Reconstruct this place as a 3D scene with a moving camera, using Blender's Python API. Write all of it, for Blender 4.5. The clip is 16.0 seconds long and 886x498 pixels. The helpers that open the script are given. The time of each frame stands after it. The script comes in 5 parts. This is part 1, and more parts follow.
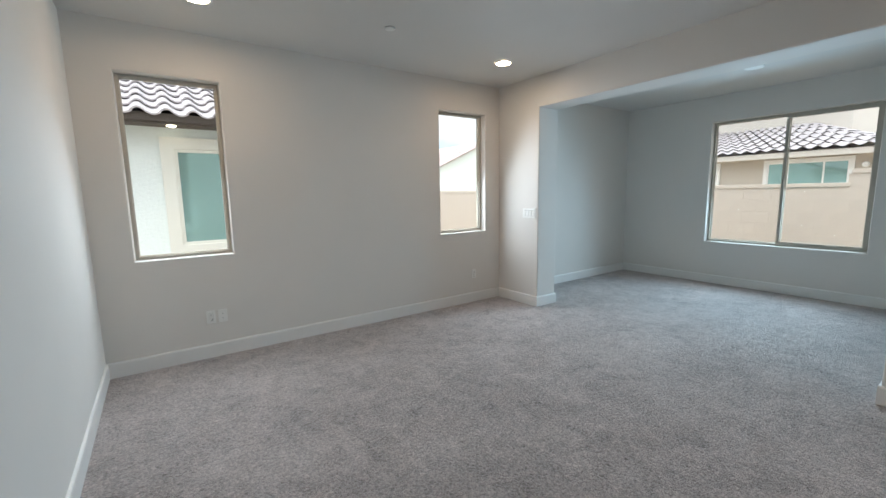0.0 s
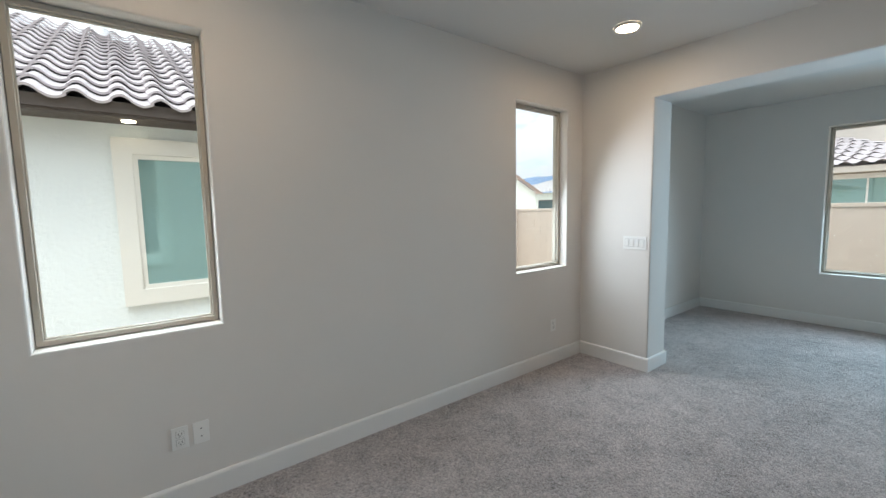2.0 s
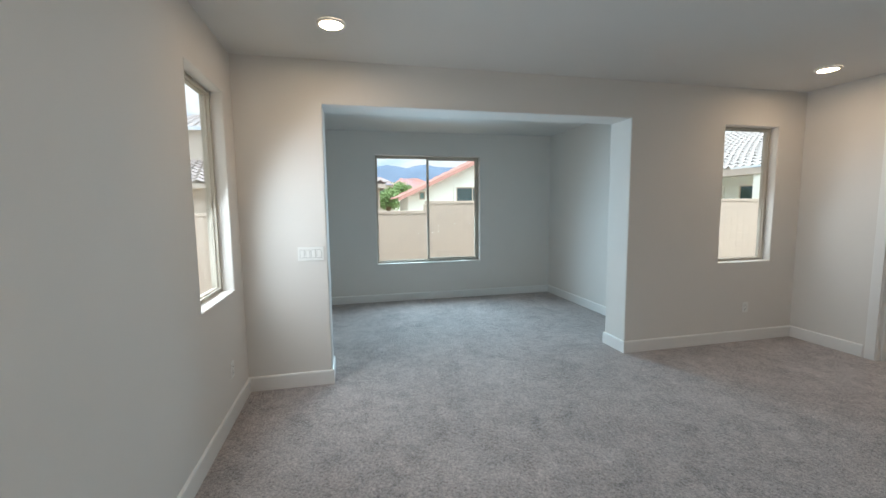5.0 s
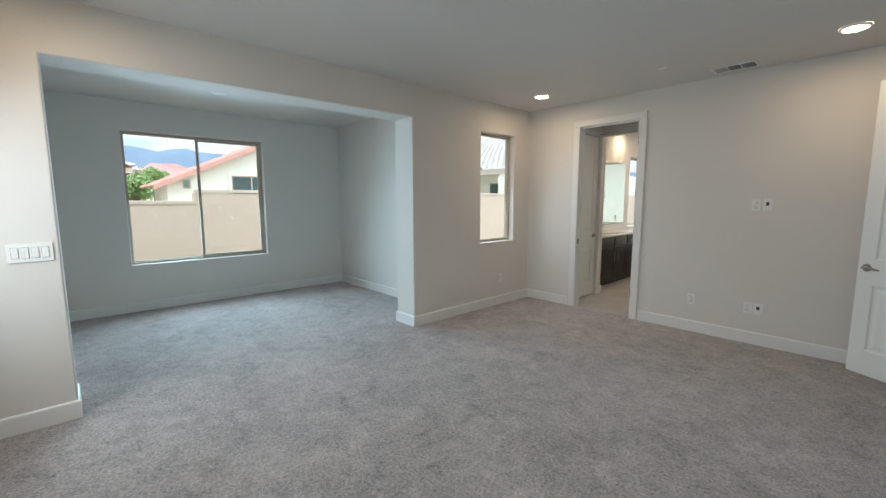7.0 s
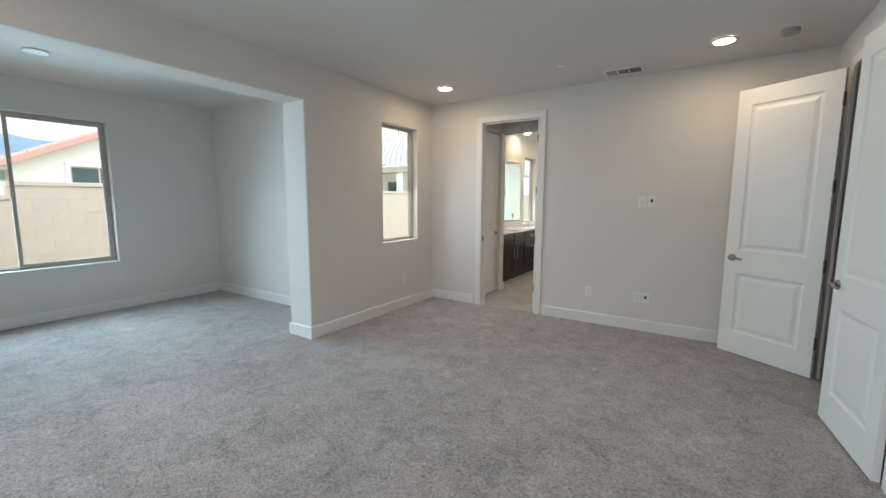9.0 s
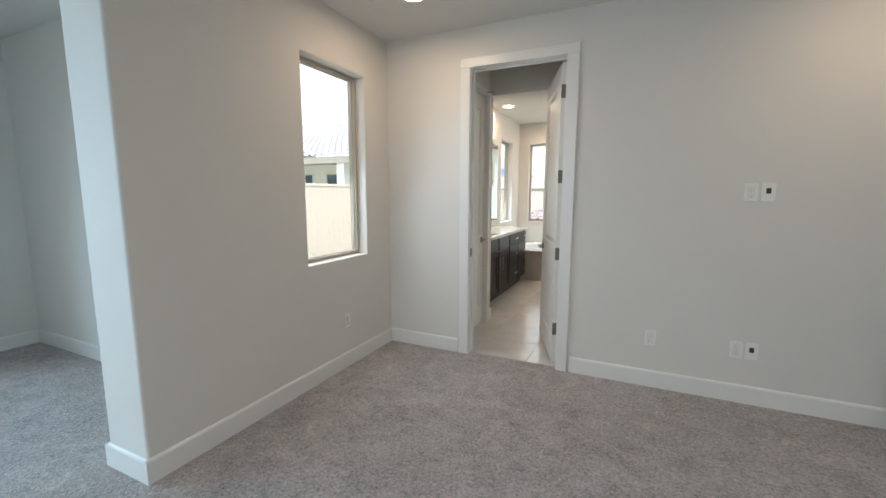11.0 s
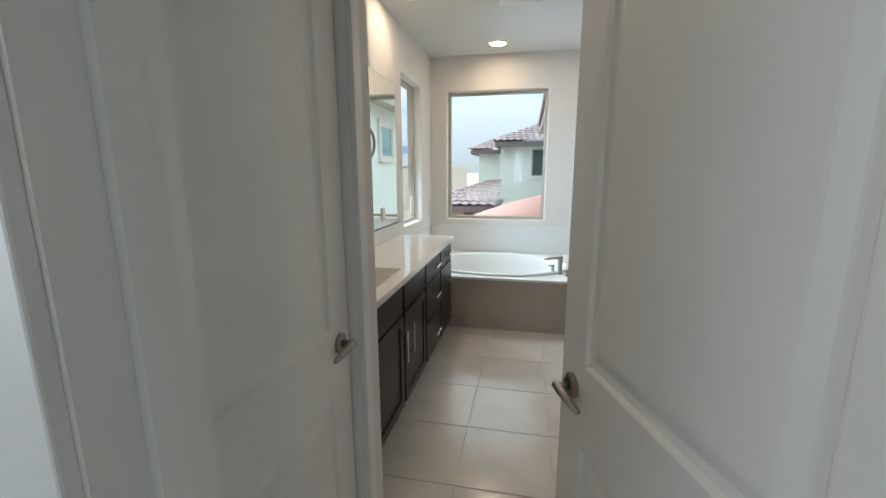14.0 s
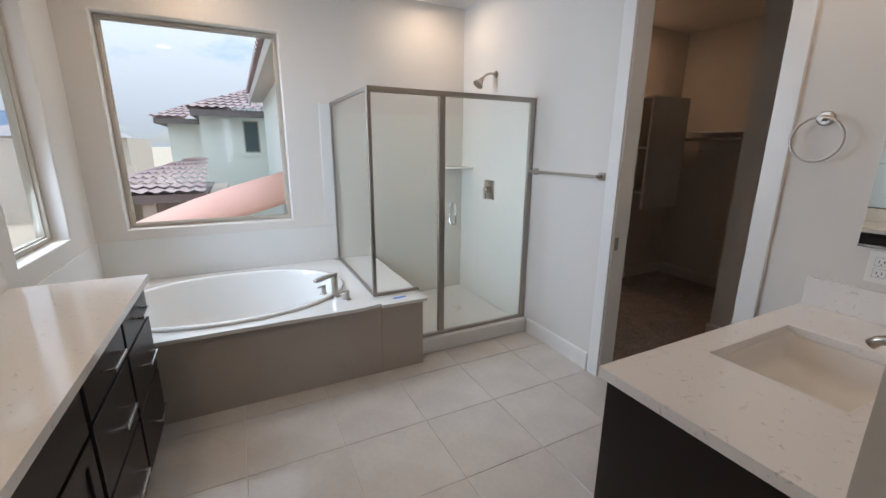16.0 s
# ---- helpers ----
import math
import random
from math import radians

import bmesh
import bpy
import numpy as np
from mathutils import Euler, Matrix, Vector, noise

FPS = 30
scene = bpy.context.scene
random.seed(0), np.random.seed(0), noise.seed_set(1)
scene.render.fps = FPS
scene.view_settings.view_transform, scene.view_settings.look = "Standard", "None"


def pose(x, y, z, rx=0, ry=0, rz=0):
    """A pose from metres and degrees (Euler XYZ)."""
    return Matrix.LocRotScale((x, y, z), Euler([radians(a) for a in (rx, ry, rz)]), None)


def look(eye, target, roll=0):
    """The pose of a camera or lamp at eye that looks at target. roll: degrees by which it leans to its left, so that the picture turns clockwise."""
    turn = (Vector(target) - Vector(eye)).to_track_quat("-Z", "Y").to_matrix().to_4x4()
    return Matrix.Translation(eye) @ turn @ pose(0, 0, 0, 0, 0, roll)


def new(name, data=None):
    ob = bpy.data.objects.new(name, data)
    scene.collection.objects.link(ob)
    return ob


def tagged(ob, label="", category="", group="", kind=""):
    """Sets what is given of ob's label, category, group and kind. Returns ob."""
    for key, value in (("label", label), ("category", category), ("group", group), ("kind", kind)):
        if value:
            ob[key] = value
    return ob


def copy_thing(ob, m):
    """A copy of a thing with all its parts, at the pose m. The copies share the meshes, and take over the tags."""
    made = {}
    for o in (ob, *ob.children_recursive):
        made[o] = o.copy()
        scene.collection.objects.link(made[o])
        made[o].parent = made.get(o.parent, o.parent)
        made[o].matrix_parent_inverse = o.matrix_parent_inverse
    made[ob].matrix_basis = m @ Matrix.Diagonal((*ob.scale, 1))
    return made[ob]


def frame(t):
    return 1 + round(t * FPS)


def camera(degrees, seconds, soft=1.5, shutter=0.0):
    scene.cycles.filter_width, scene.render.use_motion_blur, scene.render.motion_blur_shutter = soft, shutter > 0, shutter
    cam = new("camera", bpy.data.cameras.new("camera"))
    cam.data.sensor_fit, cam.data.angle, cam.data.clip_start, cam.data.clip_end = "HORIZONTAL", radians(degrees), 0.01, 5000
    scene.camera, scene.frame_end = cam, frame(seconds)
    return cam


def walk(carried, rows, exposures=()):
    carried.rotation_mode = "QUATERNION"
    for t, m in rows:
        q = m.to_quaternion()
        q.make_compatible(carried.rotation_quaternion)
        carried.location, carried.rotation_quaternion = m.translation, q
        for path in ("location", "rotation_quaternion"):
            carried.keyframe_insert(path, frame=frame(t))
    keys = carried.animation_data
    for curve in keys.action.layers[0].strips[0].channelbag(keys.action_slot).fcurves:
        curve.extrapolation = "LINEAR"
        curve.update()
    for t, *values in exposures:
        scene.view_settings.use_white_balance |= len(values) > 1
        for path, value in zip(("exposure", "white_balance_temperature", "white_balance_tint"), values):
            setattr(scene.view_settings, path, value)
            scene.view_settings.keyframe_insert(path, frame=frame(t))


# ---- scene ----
cam = camera(95.2, 16.0)
PATH = [
    (0, (0.53, -0.357, 1.418), (1.666, 1.266, 1.144), -1.0),
    (0.5, (0.548, 0.013, 1.428), (1.521, 1.741, 1.161), -1.1),
    (1, (0.55, 0.463, 1.451), (1.483, 2.217, 1.22), -1.2),
    (1.5, (0.628, 0.904, 1.461), (1.644, 2.615, 1.262), -1.3),
    (2, (0.707, 1.317, 1.479), (1.924, 2.893, 1.288), -1.1),
    (2.5, (0.84, 1.737, 1.499), (2.32, 3.069, 1.315), -1.0),
    (3, (0.88, 2.141, 1.543), (2.618, 3.112, 1.347), -1.1),
    (3.5, (0.849, 2.371, 1.542), (2.752, 2.96, 1.359), -0.8),
    (6, (0.655, 2.93, 1.496), (2.386, 1.955, 1.266), -0.3),
    (6.5, (0.654, 2.949, 1.464), (2.249, 1.765, 1.233), -0.1),
    (7, (0.65, 2.918, 1.483), (2.113, 1.576, 1.24), -0.1),
    (7.5, (0.634, 2.936, 1.435), (1.976, 1.472, 1.201), -0.1),
    (8, (0.608, 2.906, 1.425), (1.85, 1.356, 1.192), -0.1),
    (8.5, (0.702, 2.862, 1.448), (1.859, 1.248, 1.208), 0.1),
    (11, (2.205, 1.079, 1.406), (3.049, -0.715, 1.14), 0.1),
    (11.5, (2.387, 0.571, 1.43), (3.167, -1.25, 1.156), -0.0),
    (12, (2.651, 0.122, 1.437), (3.31, -1.746, 1.161), -0.1),
    (12.5, (2.84, -0.393, 1.42), (3.364, -2.301, 1.132), 0.1),
    (13, (2.964, -0.928, 1.432), (3.391, -2.854, 1.102), -0.1),
    (13.5, (3.048, -1.366, 1.426), (3.458, -3.288, 1.057), -0.4),
    (14, (3.122, -1.921, 1.444), (3.523, -3.845, 1.073), -0.2),
    (14.5, (3.243, -2.366, 1.47), (3.578, -4.3, 1.084), 0.1),
    (15, (3.258, -2.7, 1.489), (3.446, -4.653, 1.1), -0.1),
    (15.5, (3.273, -2.94, 1.48), (3.074, -4.877, 1.024), 0.0),
    (16, (3.314, -3.116, 1.494), (2.444, -4.85, 1.01), 0.4),
]
walk(cam, [(t, look(eye, target, roll)) for t, eye, target, roll in PATH], exposures=(
    (0.0, 0.34, 6150, 9), (2.0, 0.26, 6150, 9), (6.0, 0.34, 6200, 7), (8.5, 0.48, 6250, 6), (11.0, 0.64, 6000, 6), (11.5, 0.64, 5950, 6), (12.0, 0.34, 5750, 5), (12.7, 0.04, 5650, 5), (13.3, 0.18, 5700, 5),
    (14.0, 0.12, 5650, 3), (14.5, 0.28, 5550, 2), (15.0, 0.12, 5550, 3), (15.5, -0.12, 5600, 8), (16.0, -0.12, 5700, 11)))

# ---- light ----
SUN_EL, SUN_ROT = 60.0, 225.0
world = bpy.data.worlds.new("sky_world")
scene.world = world
world.use_nodes = True
wn, wl = world.node_tree.nodes, world.node_tree.links
wn.clear()
w_out = wn.new("ShaderNodeOutputWorld")
w_bg = wn.new("ShaderNodeBackground")
w_sky = wn.new("ShaderNodeTexSky")
w_sky.sky_type, w_sky.sun_disc = "NISHITA", False
w_sky.sun_elevation, w_sky.sun_rotation = radians(SUN_EL), radians(SUN_ROT)
w_coord, w_sep, w_flat, w_scale = wn.new("ShaderNodeTexCoord"), wn.new("ShaderNodeSeparateXYZ"), wn.new("ShaderNodeMath"), wn.new("ShaderNodeVectorMath")
wl.new(w_coord.outputs["Generated"], w_sep.inputs[0])
# clouds lie in a layer, so they draw together towards the horizon
w_flat.operation, w_flat.inputs[1].default_value = "ADD", 0.30
wl.new(w_sep.outputs["Z"], w_flat.inputs[0])
w_div = wn.new("ShaderNodeMath")
w_div.operation, w_div.inputs[0].default_value = "DIVIDE", 1.0
wl.new(w_flat.outputs[0], w_div.inputs[1])
w_scale.operation = "SCALE"
wl.new(w_coord.outputs["Generated"], w_scale.inputs[0])
wl.new(w_div.outputs[0], w_scale.inputs["Scale"])
w_noise = wn.new("ShaderNodeTexNoise")
w_noise.inputs["Scale"].default_value, w_noise.inputs["Detail"].default_value = 2.1, 8.0
w_noise.inputs["Roughness"].default_value = 0.58
wl.new(w_scale.outputs[0], w_noise.inputs["Vector"])
w_ramp = wn.new("ShaderNodeValToRGB")
w_ramp.color_ramp.elements[0].position, w_ramp.color_ramp.elements[0].color = 0.29, (0, 0, 0, 1)
w_ramp.color_ramp.elements[1].position, w_ramp.color_ramp.elements[1].color = 0.47, (1, 1, 1, 1)
wl.new(w_noise.outputs["Fac"], w_ramp.inputs[0])
# a thin cloud layer is brighter overhead than at the horizon
w_up = wn.new("ShaderNodeMath")
w_up.operation, w_up.inputs[1].default_value, w_up.inputs[2].default_value, w_up.use_clamp = "MULTIPLY_ADD", 0.70, 0.22, True
wl.new(w_sep.outputs["Z"], w_up.inputs[0])
w_cloud, w_blue = wn.new("ShaderNodeVectorMath"), wn.new("ShaderNodeVectorMath")
w_cloud.operation = w_blue.operation = "SCALE"
w_cloud.inputs[0].default_value = (19.6, 20.0, 20.4)
wl.new(w_up.outputs[0], w_cloud.inputs["Scale"])
w_blue.inputs["Scale"].default_value = 1.05
wl.new(w_sky.outputs["Color"], w_blue.inputs[0])
w_mix = wn.new("ShaderNodeMix")
w_mix.data_type = "RGBA"
wl.new(w_ramp.outputs["Color"], w_mix.inputs[0])
wl.new(w_blue.outputs[0], w_mix.inputs[6])
wl.new(w_cloud.outputs[0], w_mix.inputs[7])
wl.new(w_mix.outputs[2], w_bg.inputs["Color"])
w_bg.inputs["Strength"].default_value = 0.15
wl.new(w_bg.outputs[0], w_out.inputs[0])

sun_data = bpy.data.lights.new("sun", "SUN")
sun_data.energy, sun_data.angle, sun_data.color = 1.5, radians(20), (1.0, 0.98, 0.95)
sun = new("sun", sun_data)
# the sky's rotation runs clockwise from +y
sun_dir = Vector((math.sin(radians(SUN_ROT)) * math.cos(radians(SUN_EL)), math.cos(radians(SUN_ROT)) * math.cos(radians(SUN_EL)), math.sin(radians(SUN_EL))))
sun.matrix_world = look(sun_dir * 40, (0, 0, 0))


def window_light(name, at, toward, wide, high, watts, colour=(0.80, 0.91, 1.0), spread=150):
    """Sky light that comes in by a window's opening."""
    data = bpy.data.lights.new(name, "AREA")
    data.shape, data.size, data.size_y = "RECTANGLE", wide, high
    data.energy, data.color, data.spread = watts, colour, radians(spread)
    lamp = new(name, data)
    lamp.matrix_world = look(at, toward)
    return lamp


DAY = (0.84, 0.93, 1.0)
# the sky stands above the openings, so its light leans down into the rooms
window_light("sky_light_north_a", (0.70, 3.748, 1.64), (0.70, 0.748, -0.90), 0.62, 1.36, 9, DAY, 118)
window_light("sky_light_north_b", (3.68, 3.748, 1.64), (3.68, 0.748, 0.20), 0.62, 1.36, 13, DAY, 140)
window_light("sky_light_alcove", (7.384, 1.50, 1.50), (4.384, 1.50, 0.60), 1.6, 1.6, 46, (0.54, 0.82, 1.0), 128)
window_light("sky_light_east", (4.356, -1.44, 1.63), (1.356, -1.44, 0.30), 0.62, 1.36, 4.5, DAY, 140)
window_light("sky_light_bath", (4.356, -5.98, 1.63), (1.356, -5.70, 1.10), 0.62, 1.30, 20, (0.78, 0.90, 1.0), 112)

# ---- materials ----


def material(name):
    mat = bpy.data.materials.new(name)
    mat.use_nodes = True
    nt = mat.node_tree
    return mat, nt.nodes, nt.links, nt.nodes["Principled BSDF"]


def paint(name, colour, rough=0.6, metal=0.0, vary=0.06, scale=3.0, grain=120.0, bump=0.1, distance=0.002, fine=0.04, spec=0.5, coat=0.0, rand=0.0):
    """A surface with broad and fine variation in its tone, and a fine relief."""
    mat, nodes, links, bsdf = material(name)
    coord = nodes.new("ShaderNodeTexCoord")
    big, small = nodes.new("ShaderNodeTexNoise"), nodes.new("ShaderNodeTexNoise")
    big.inputs["Scale"].default_value, big.inputs["Detail"].default_value = scale, 4
    small.inputs["Scale"].default_value, small.inputs["Detail"].default_value = grain, 3
    links.new(coord.outputs["Object"], big.inputs["Vector"])
    links.new(coord.outputs["Object"], small.inputs["Vector"])
    add = nodes.new("ShaderNodeMath")
    add.operation = "MULTIPLY_ADD"
    add.inputs[1].default_value, add.inputs[2].default_value = 2 * vary, 1 - vary
    links.new(big.outputs["Fac"], add.inputs[0])
    add2 = nodes.new("ShaderNodeMath")
    add2.operation = "MULTIPLY_ADD"
    add2.inputs[1].default_value = 2 * fine
    links.new(small.outputs["Fac"], add2.inputs[0])
    links.new(add.outputs[0], add2.inputs[2])
    last = add2.outputs[0]
    if rand:
        info, add3 = nodes.new("ShaderNodeObjectInfo"), nodes.new("ShaderNodeMath")
        add3.operation, add3.inputs[1].default_value = "MULTIPLY_ADD", rand
        links.new(info.outputs["Random"], add3.inputs[0])
        links.new(last, add3.inputs[2])
        last = add3.outputs[0]
    mul = nodes.new("ShaderNodeVectorMath")
    mul.operation = "SCALE"
    mul.inputs[0].default_value = colour
    links.new(last, mul.inputs["Scale"])
    links.new(mul.outputs[0], bsdf.inputs["Base Color"])
    bsdf.inputs["Roughness"].default_value, bsdf.inputs["Metallic"].default_value = rough, metal
    bsdf.inputs["Specular IOR Level"].default_value, bsdf.inputs["Coat Weight"].default_value = spec, coat
    if bump:
        b = nodes.new("ShaderNodeBump")
        b.inputs["Strength"].default_value, b.inputs["Distance"].default_value = bump, distance
        links.new(small.outputs["Fac"], b.inputs["Height"])
        links.new(b.outputs[0], bsdf.inputs["Normal"])
    return mat


WALL = paint("wall_paint", (0.70, 0.668, 0.628), 0.75, vary=0.02, grain=160, bump=0.25, distance=0.0015, fine=0.01, spec=0.3)
CEIL = paint("ceiling_paint", (0.66, 0.645, 0.62), 0.8, vary=0.02, grain=110, bump=0.3, distance=0.002, fine=0.01, spec=0.2)
TRIM = paint("trim_paint", (0.77, 0.755, 0.73), 0.35, vary=0.015, grain=30, bump=0.03, fine=0.01)
DOOR = paint("door_paint", (0.78, 0.77, 0.74), 0.38, vary=0.02, grain=60, bump=0.06, fine=0.01)
VINYL = paint("tan_vinyl", (0.45, 0.41, 0.345), 0.8, vary=0.04, fine=0.02, bump=0.05)
PLATE = paint("white_plastic", (0.80, 0.79, 0.76), 0.35, vary=0.01, fine=0.0, bump=0.0)
DARK_PLASTIC = paint("dark_grey_plastic", (0.33, 0.32, 0.30), 0.5, vary=0.05, fine=0.02, bump=0.0)
# shade in the gaps of plates and register slats, put into a colour
GREY = paint("gap_shade_grey", (0.42, 0.41, 0.39), 0.6, vary=0.0, fine=0.0, bump=0.0)
SATIN = paint("satin_nickel", (0.33, 0.30, 0.265), 0.34, 0.95, vary=0.04, grain=280, fine=0.05, bump=0.04, distance=0.0005)
SLOT = paint("dark_slot", (0.03, 0.03, 0.03), 0.6, vary=0.0, fine=0.0, bump=0.0)
NICKEL = paint("brushed_nickel", (0.44, 0.40, 0.355), 0.30, 1.0, vary=0.04, grain=300, fine=0.06, bump=0.05, distance=0.0005)
STEEL = paint("bright_steel", (0.80, 0.78, 0.75), 0.22, 1.0, vary=0.03, grain=260, fine=0.05, bump=0.03, distance=0.0005)
HINGE = paint("dull_nickel", (0.20, 0.185, 0.165), 0.5, 0.7, vary=0.05, fine=0.05, bump=0.03)
BRONZE = paint("frame_nickel", (0.34, 0.31, 0.275), 0.40, 0.9, vary=0.05, grain=240, fine=0.08, bump=0.05, distance=0.0005)
ESPRESSO = paint("espresso_wood", (0.016, 0.0125, 0.0115), 0.38, vary=0.25, grain=40, fine=0.2, bump=0.06, distance=0.001, spec=0.3)
PORCELAIN = paint("white_porcelain", (0.82, 0.82, 0.80), 0.08, vary=0.01, fine=0.0, bump=0.0, coat=0.5)
BISQUE = paint("cream_sink", (0.80, 0.75, 0.69), 0.12, vary=0.01, fine=0.0, bump=0.0, coat=0.4)
SURROUND = paint("white_solid_surface", (0.74, 0.74, 0.72), 0.18, vary=0.02, fine=0.01, bump=0.0)
SHOWER_WALL = paint("cream_shower_panel", (0.77, 0.755, 0.69), 0.2, vary=0.02, fine=0.01, bump=0.0)
APRON = paint("taupe_tile_panel", (0.41, 0.37, 0.33), 0.32, vary=0.10, scale=5, grain=60, fine=0.04, bump=0.05)
TILE = paint("floor_tile", (0.58, 0.545, 0.51), 0.18, spec=0.8, vary=0.18, scale=4.5, grain=35, fine=0.06, bump=0.06, distance=0.001, rand=0.06)
GROUT = paint("grout", (0.66, 0.63, 0.58), 0.85, vary=0.1, grain=200, fine=0.1, bump=0.3)
STUCCO = paint("cream_stucco", (0.73, 0.775, 0.76), 0.9, vary=0.04, scale=2, grain=30, fine=0.06, bump=0.7, distance=0.010, spec=0.2)
STUCCO_BEIGE = paint("beige_stucco", (0.58, 0.54, 0.48), 0.9, vary=0.05, grain=40, fine=0.05, bump=0.6, distance=0.008, spec=0.2)
STUCCO_TAN = paint("tan_stucco", (0.47, 0.42, 0.36), 0.9, vary=0.05, grain=40, fine=0.05, bump=0.6, distance=0.008, spec=0.2)
STUCCO_WHITE = paint("white_stucco", (0.79, 0.84, 0.79), 0.9, vary=0.04, grain=40, fine=0.04, bump=0.6, distance=0.008, spec=0.2)
STUCCO_SAGE = paint("pale_sage_stucco", (0.80, 0.83, 0.77), 0.9, vary=0.04, grain=40, fine=0.04, bump=0.6, distance=0.008, spec=0.2)
CREAM = paint("cream_trim", (0.71, 0.695, 0.63), 0.7, vary=0.03, grain=60, fine=0.03, bump=0.2)
FASCIA = paint("brown_fascia", (0.075, 0.058, 0.046), 0.6, vary=0.1, fine=0.05)
FLUE = paint("galvanised_flue", (0.55, 0.55, 0.55), 0.6, 0.3, vary=0.08, fine=0.04, bump=0.0)
FASCIA_GREY = paint("mauve_grey_fascia", (0.17, 0.15, 0.145), 0.6, vary=0.08, fine=0.04)
FASCIA_PALE = paint("pale_fascia", (0.52, 0.48, 0.43), 0.6, vary=0.06, fine=0.03)
TILE_ROOF = paint("grey_brown_roof_tile", (0.40, 0.365, 0.365), 0.85, vary=0.2, scale=2.5, grain=30, fine=0.15, bump=0.4, rand=0.10)
TILE_MAROON = paint("maroon_roof_tile", (0.37, 0.29, 0.285), 0.8, vary=0.25, scale=2.5, grain=30, fine=0.15, bump=0.4)
SALMON = paint("salmon_coating", (0.80, 0.47, 0.39), 0.75, vary=0.06, scale=1.5, grain=40, fine=0.05, bump=0.2)
TILE_GREY = paint("grey_roof_tile", (0.40, 0.385, 0.375), 0.85, vary=0.2, scale=1.5, grain=20, fine=0.12, bump=0.3)
TILE_RED = paint("terracotta_roof", (0.54, 0.31, 0.27), 0.8, vary=0.18, scale=2.5, grain=30, fine=0.1, bump=0.3)
TILE_PALE = paint("pale_red_roof_tile", (0.52, 0.42, 0.40), 0.85, vary=0.2, scale=1.5, grain=20, fine=0.12, bump=0.3)
BLOCK = paint("tan_block", (0.53, 0.465, 0.40), 0.92, vary=0.08, scale=1.2, grain=45, fine=0.10, bump=0.6, distance=0.006, spec=0.2, rand=0.045)
MORTAR = paint("mortar", (0.51, 0.445, 0.38), 0.95, vary=0.1, grain=80, fine=0.1, bump=0.5)
EARTH = paint("desert_ground", (0.42, 0.36, 0.28), 0.95, vary=0.15, scale=0.7, grain=40, fine=0.18, bump=0.7, distance=0.02, spec=0.2)
# the blue of distant haze is mixed into the hills' base colour
HAZED_ROCK = paint("hills_hazed_blue", (0.135, 0.185, 0.26), 1.0, vary=0.35, scale=0.012, grain=0.05, fine=0.2, bump=0.0, spec=0.0)
LEAF = paint("green_leaf", (0.21, 0.32, 0.12), 0.6, vary=0.3, scale=6, fine=0.1, bump=0.0, rand=0.05)
BARK = paint("bark", (0.16, 0.11, 0.07), 0.9, vary=0.3, grain=40, fine=0.2, bump=0.6)
PANE_DARK = paint("far_window_glass", (0.05, 0.09, 0.10), 0.06, vary=0.2, fine=0.0, bump=0.0, spec=0.8)
# the teal base colour carries part of the reflected outdoors
PANE_TEAL = paint("teal_reflection_glass", (0.26, 0.41, 0.395), 0.03, 0.35, vary=0.05, fine=0.0, bump=0.0, spec=0.8)
BLUE_TAPE = paint("blue_tape", (0.03, 0.16, 0.62), 0.5, vary=0.05, fine=0.0, bump=0.0)


def carpet_material():
    mat, nodes, links, bsdf = material("carpet_pile")
    coord = nodes.new("ShaderNodeTexCoord")
    tones = []
    for size, detail in ((1.7, 3), (7.5, 4), (64.0, 7)):
        n = nodes.new("ShaderNodeTexNoise")
        n.inputs["Scale"].default_value, n.inputs["Detail"].default_value = size, detail
        n.inputs["Distortion"].default_value = 0.9
        n.inputs["Roughness"].default_value = 0.62
        links.new(coord.outputs["Object"], n.inputs["Vector"])
        tones.append(n)
    value = None
    for n, amount in zip(tones, (0.8, 1.1, 3.0)):
        m = nodes.new("ShaderNodeMath")
        m.operation, m.inputs[1].default_value = "MULTIPLY_ADD", amount
        links.new(n.outputs["Fac"], m.inputs[0])
        if value:
            links.new(value, m.inputs[2])
        else:
            m.inputs[2].default_value = -1.40
        value = m.outputs[0]
    mul = nodes.new("ShaderNodeVectorMath")
    mul.operation, mul.inputs[0].default_value = "SCALE", (0.412, 0.360, 0.341)
    links.new(value, mul.inputs["Scale"])
    links.new(mul.outputs[0], bsdf.inputs["Base Color"])
    bsdf.inputs["Roughness"].default_value, bsdf.inputs["Specular IOR Level"].default_value = 0.95, 0.15
    bsdf.inputs["Sheen Weight"].default_value, bsdf.inputs["Sheen Roughness"].default_value = 0.35, 0.5
    b1, b2 = nodes.new("ShaderNodeBump"), nodes.new("ShaderNodeBump")
    b1.inputs["Strength"].default_value, b1.inputs["Distance"].default_value = 1.0, 0.02
    b2.inputs["Strength"].default_value, b2.inputs["Distance"].default_value = 0.5, 0.02
    links.new(tones[2].outputs["Fac"], b1.inputs["Height"])
    links.new(tones[1].outputs["Fac"], b2.inputs["Height"])
    links.new(b1.outputs[0], b2.inputs["Normal"])
    links.new(b2.outputs[0], bsdf.inputs["Normal"])
    return mat


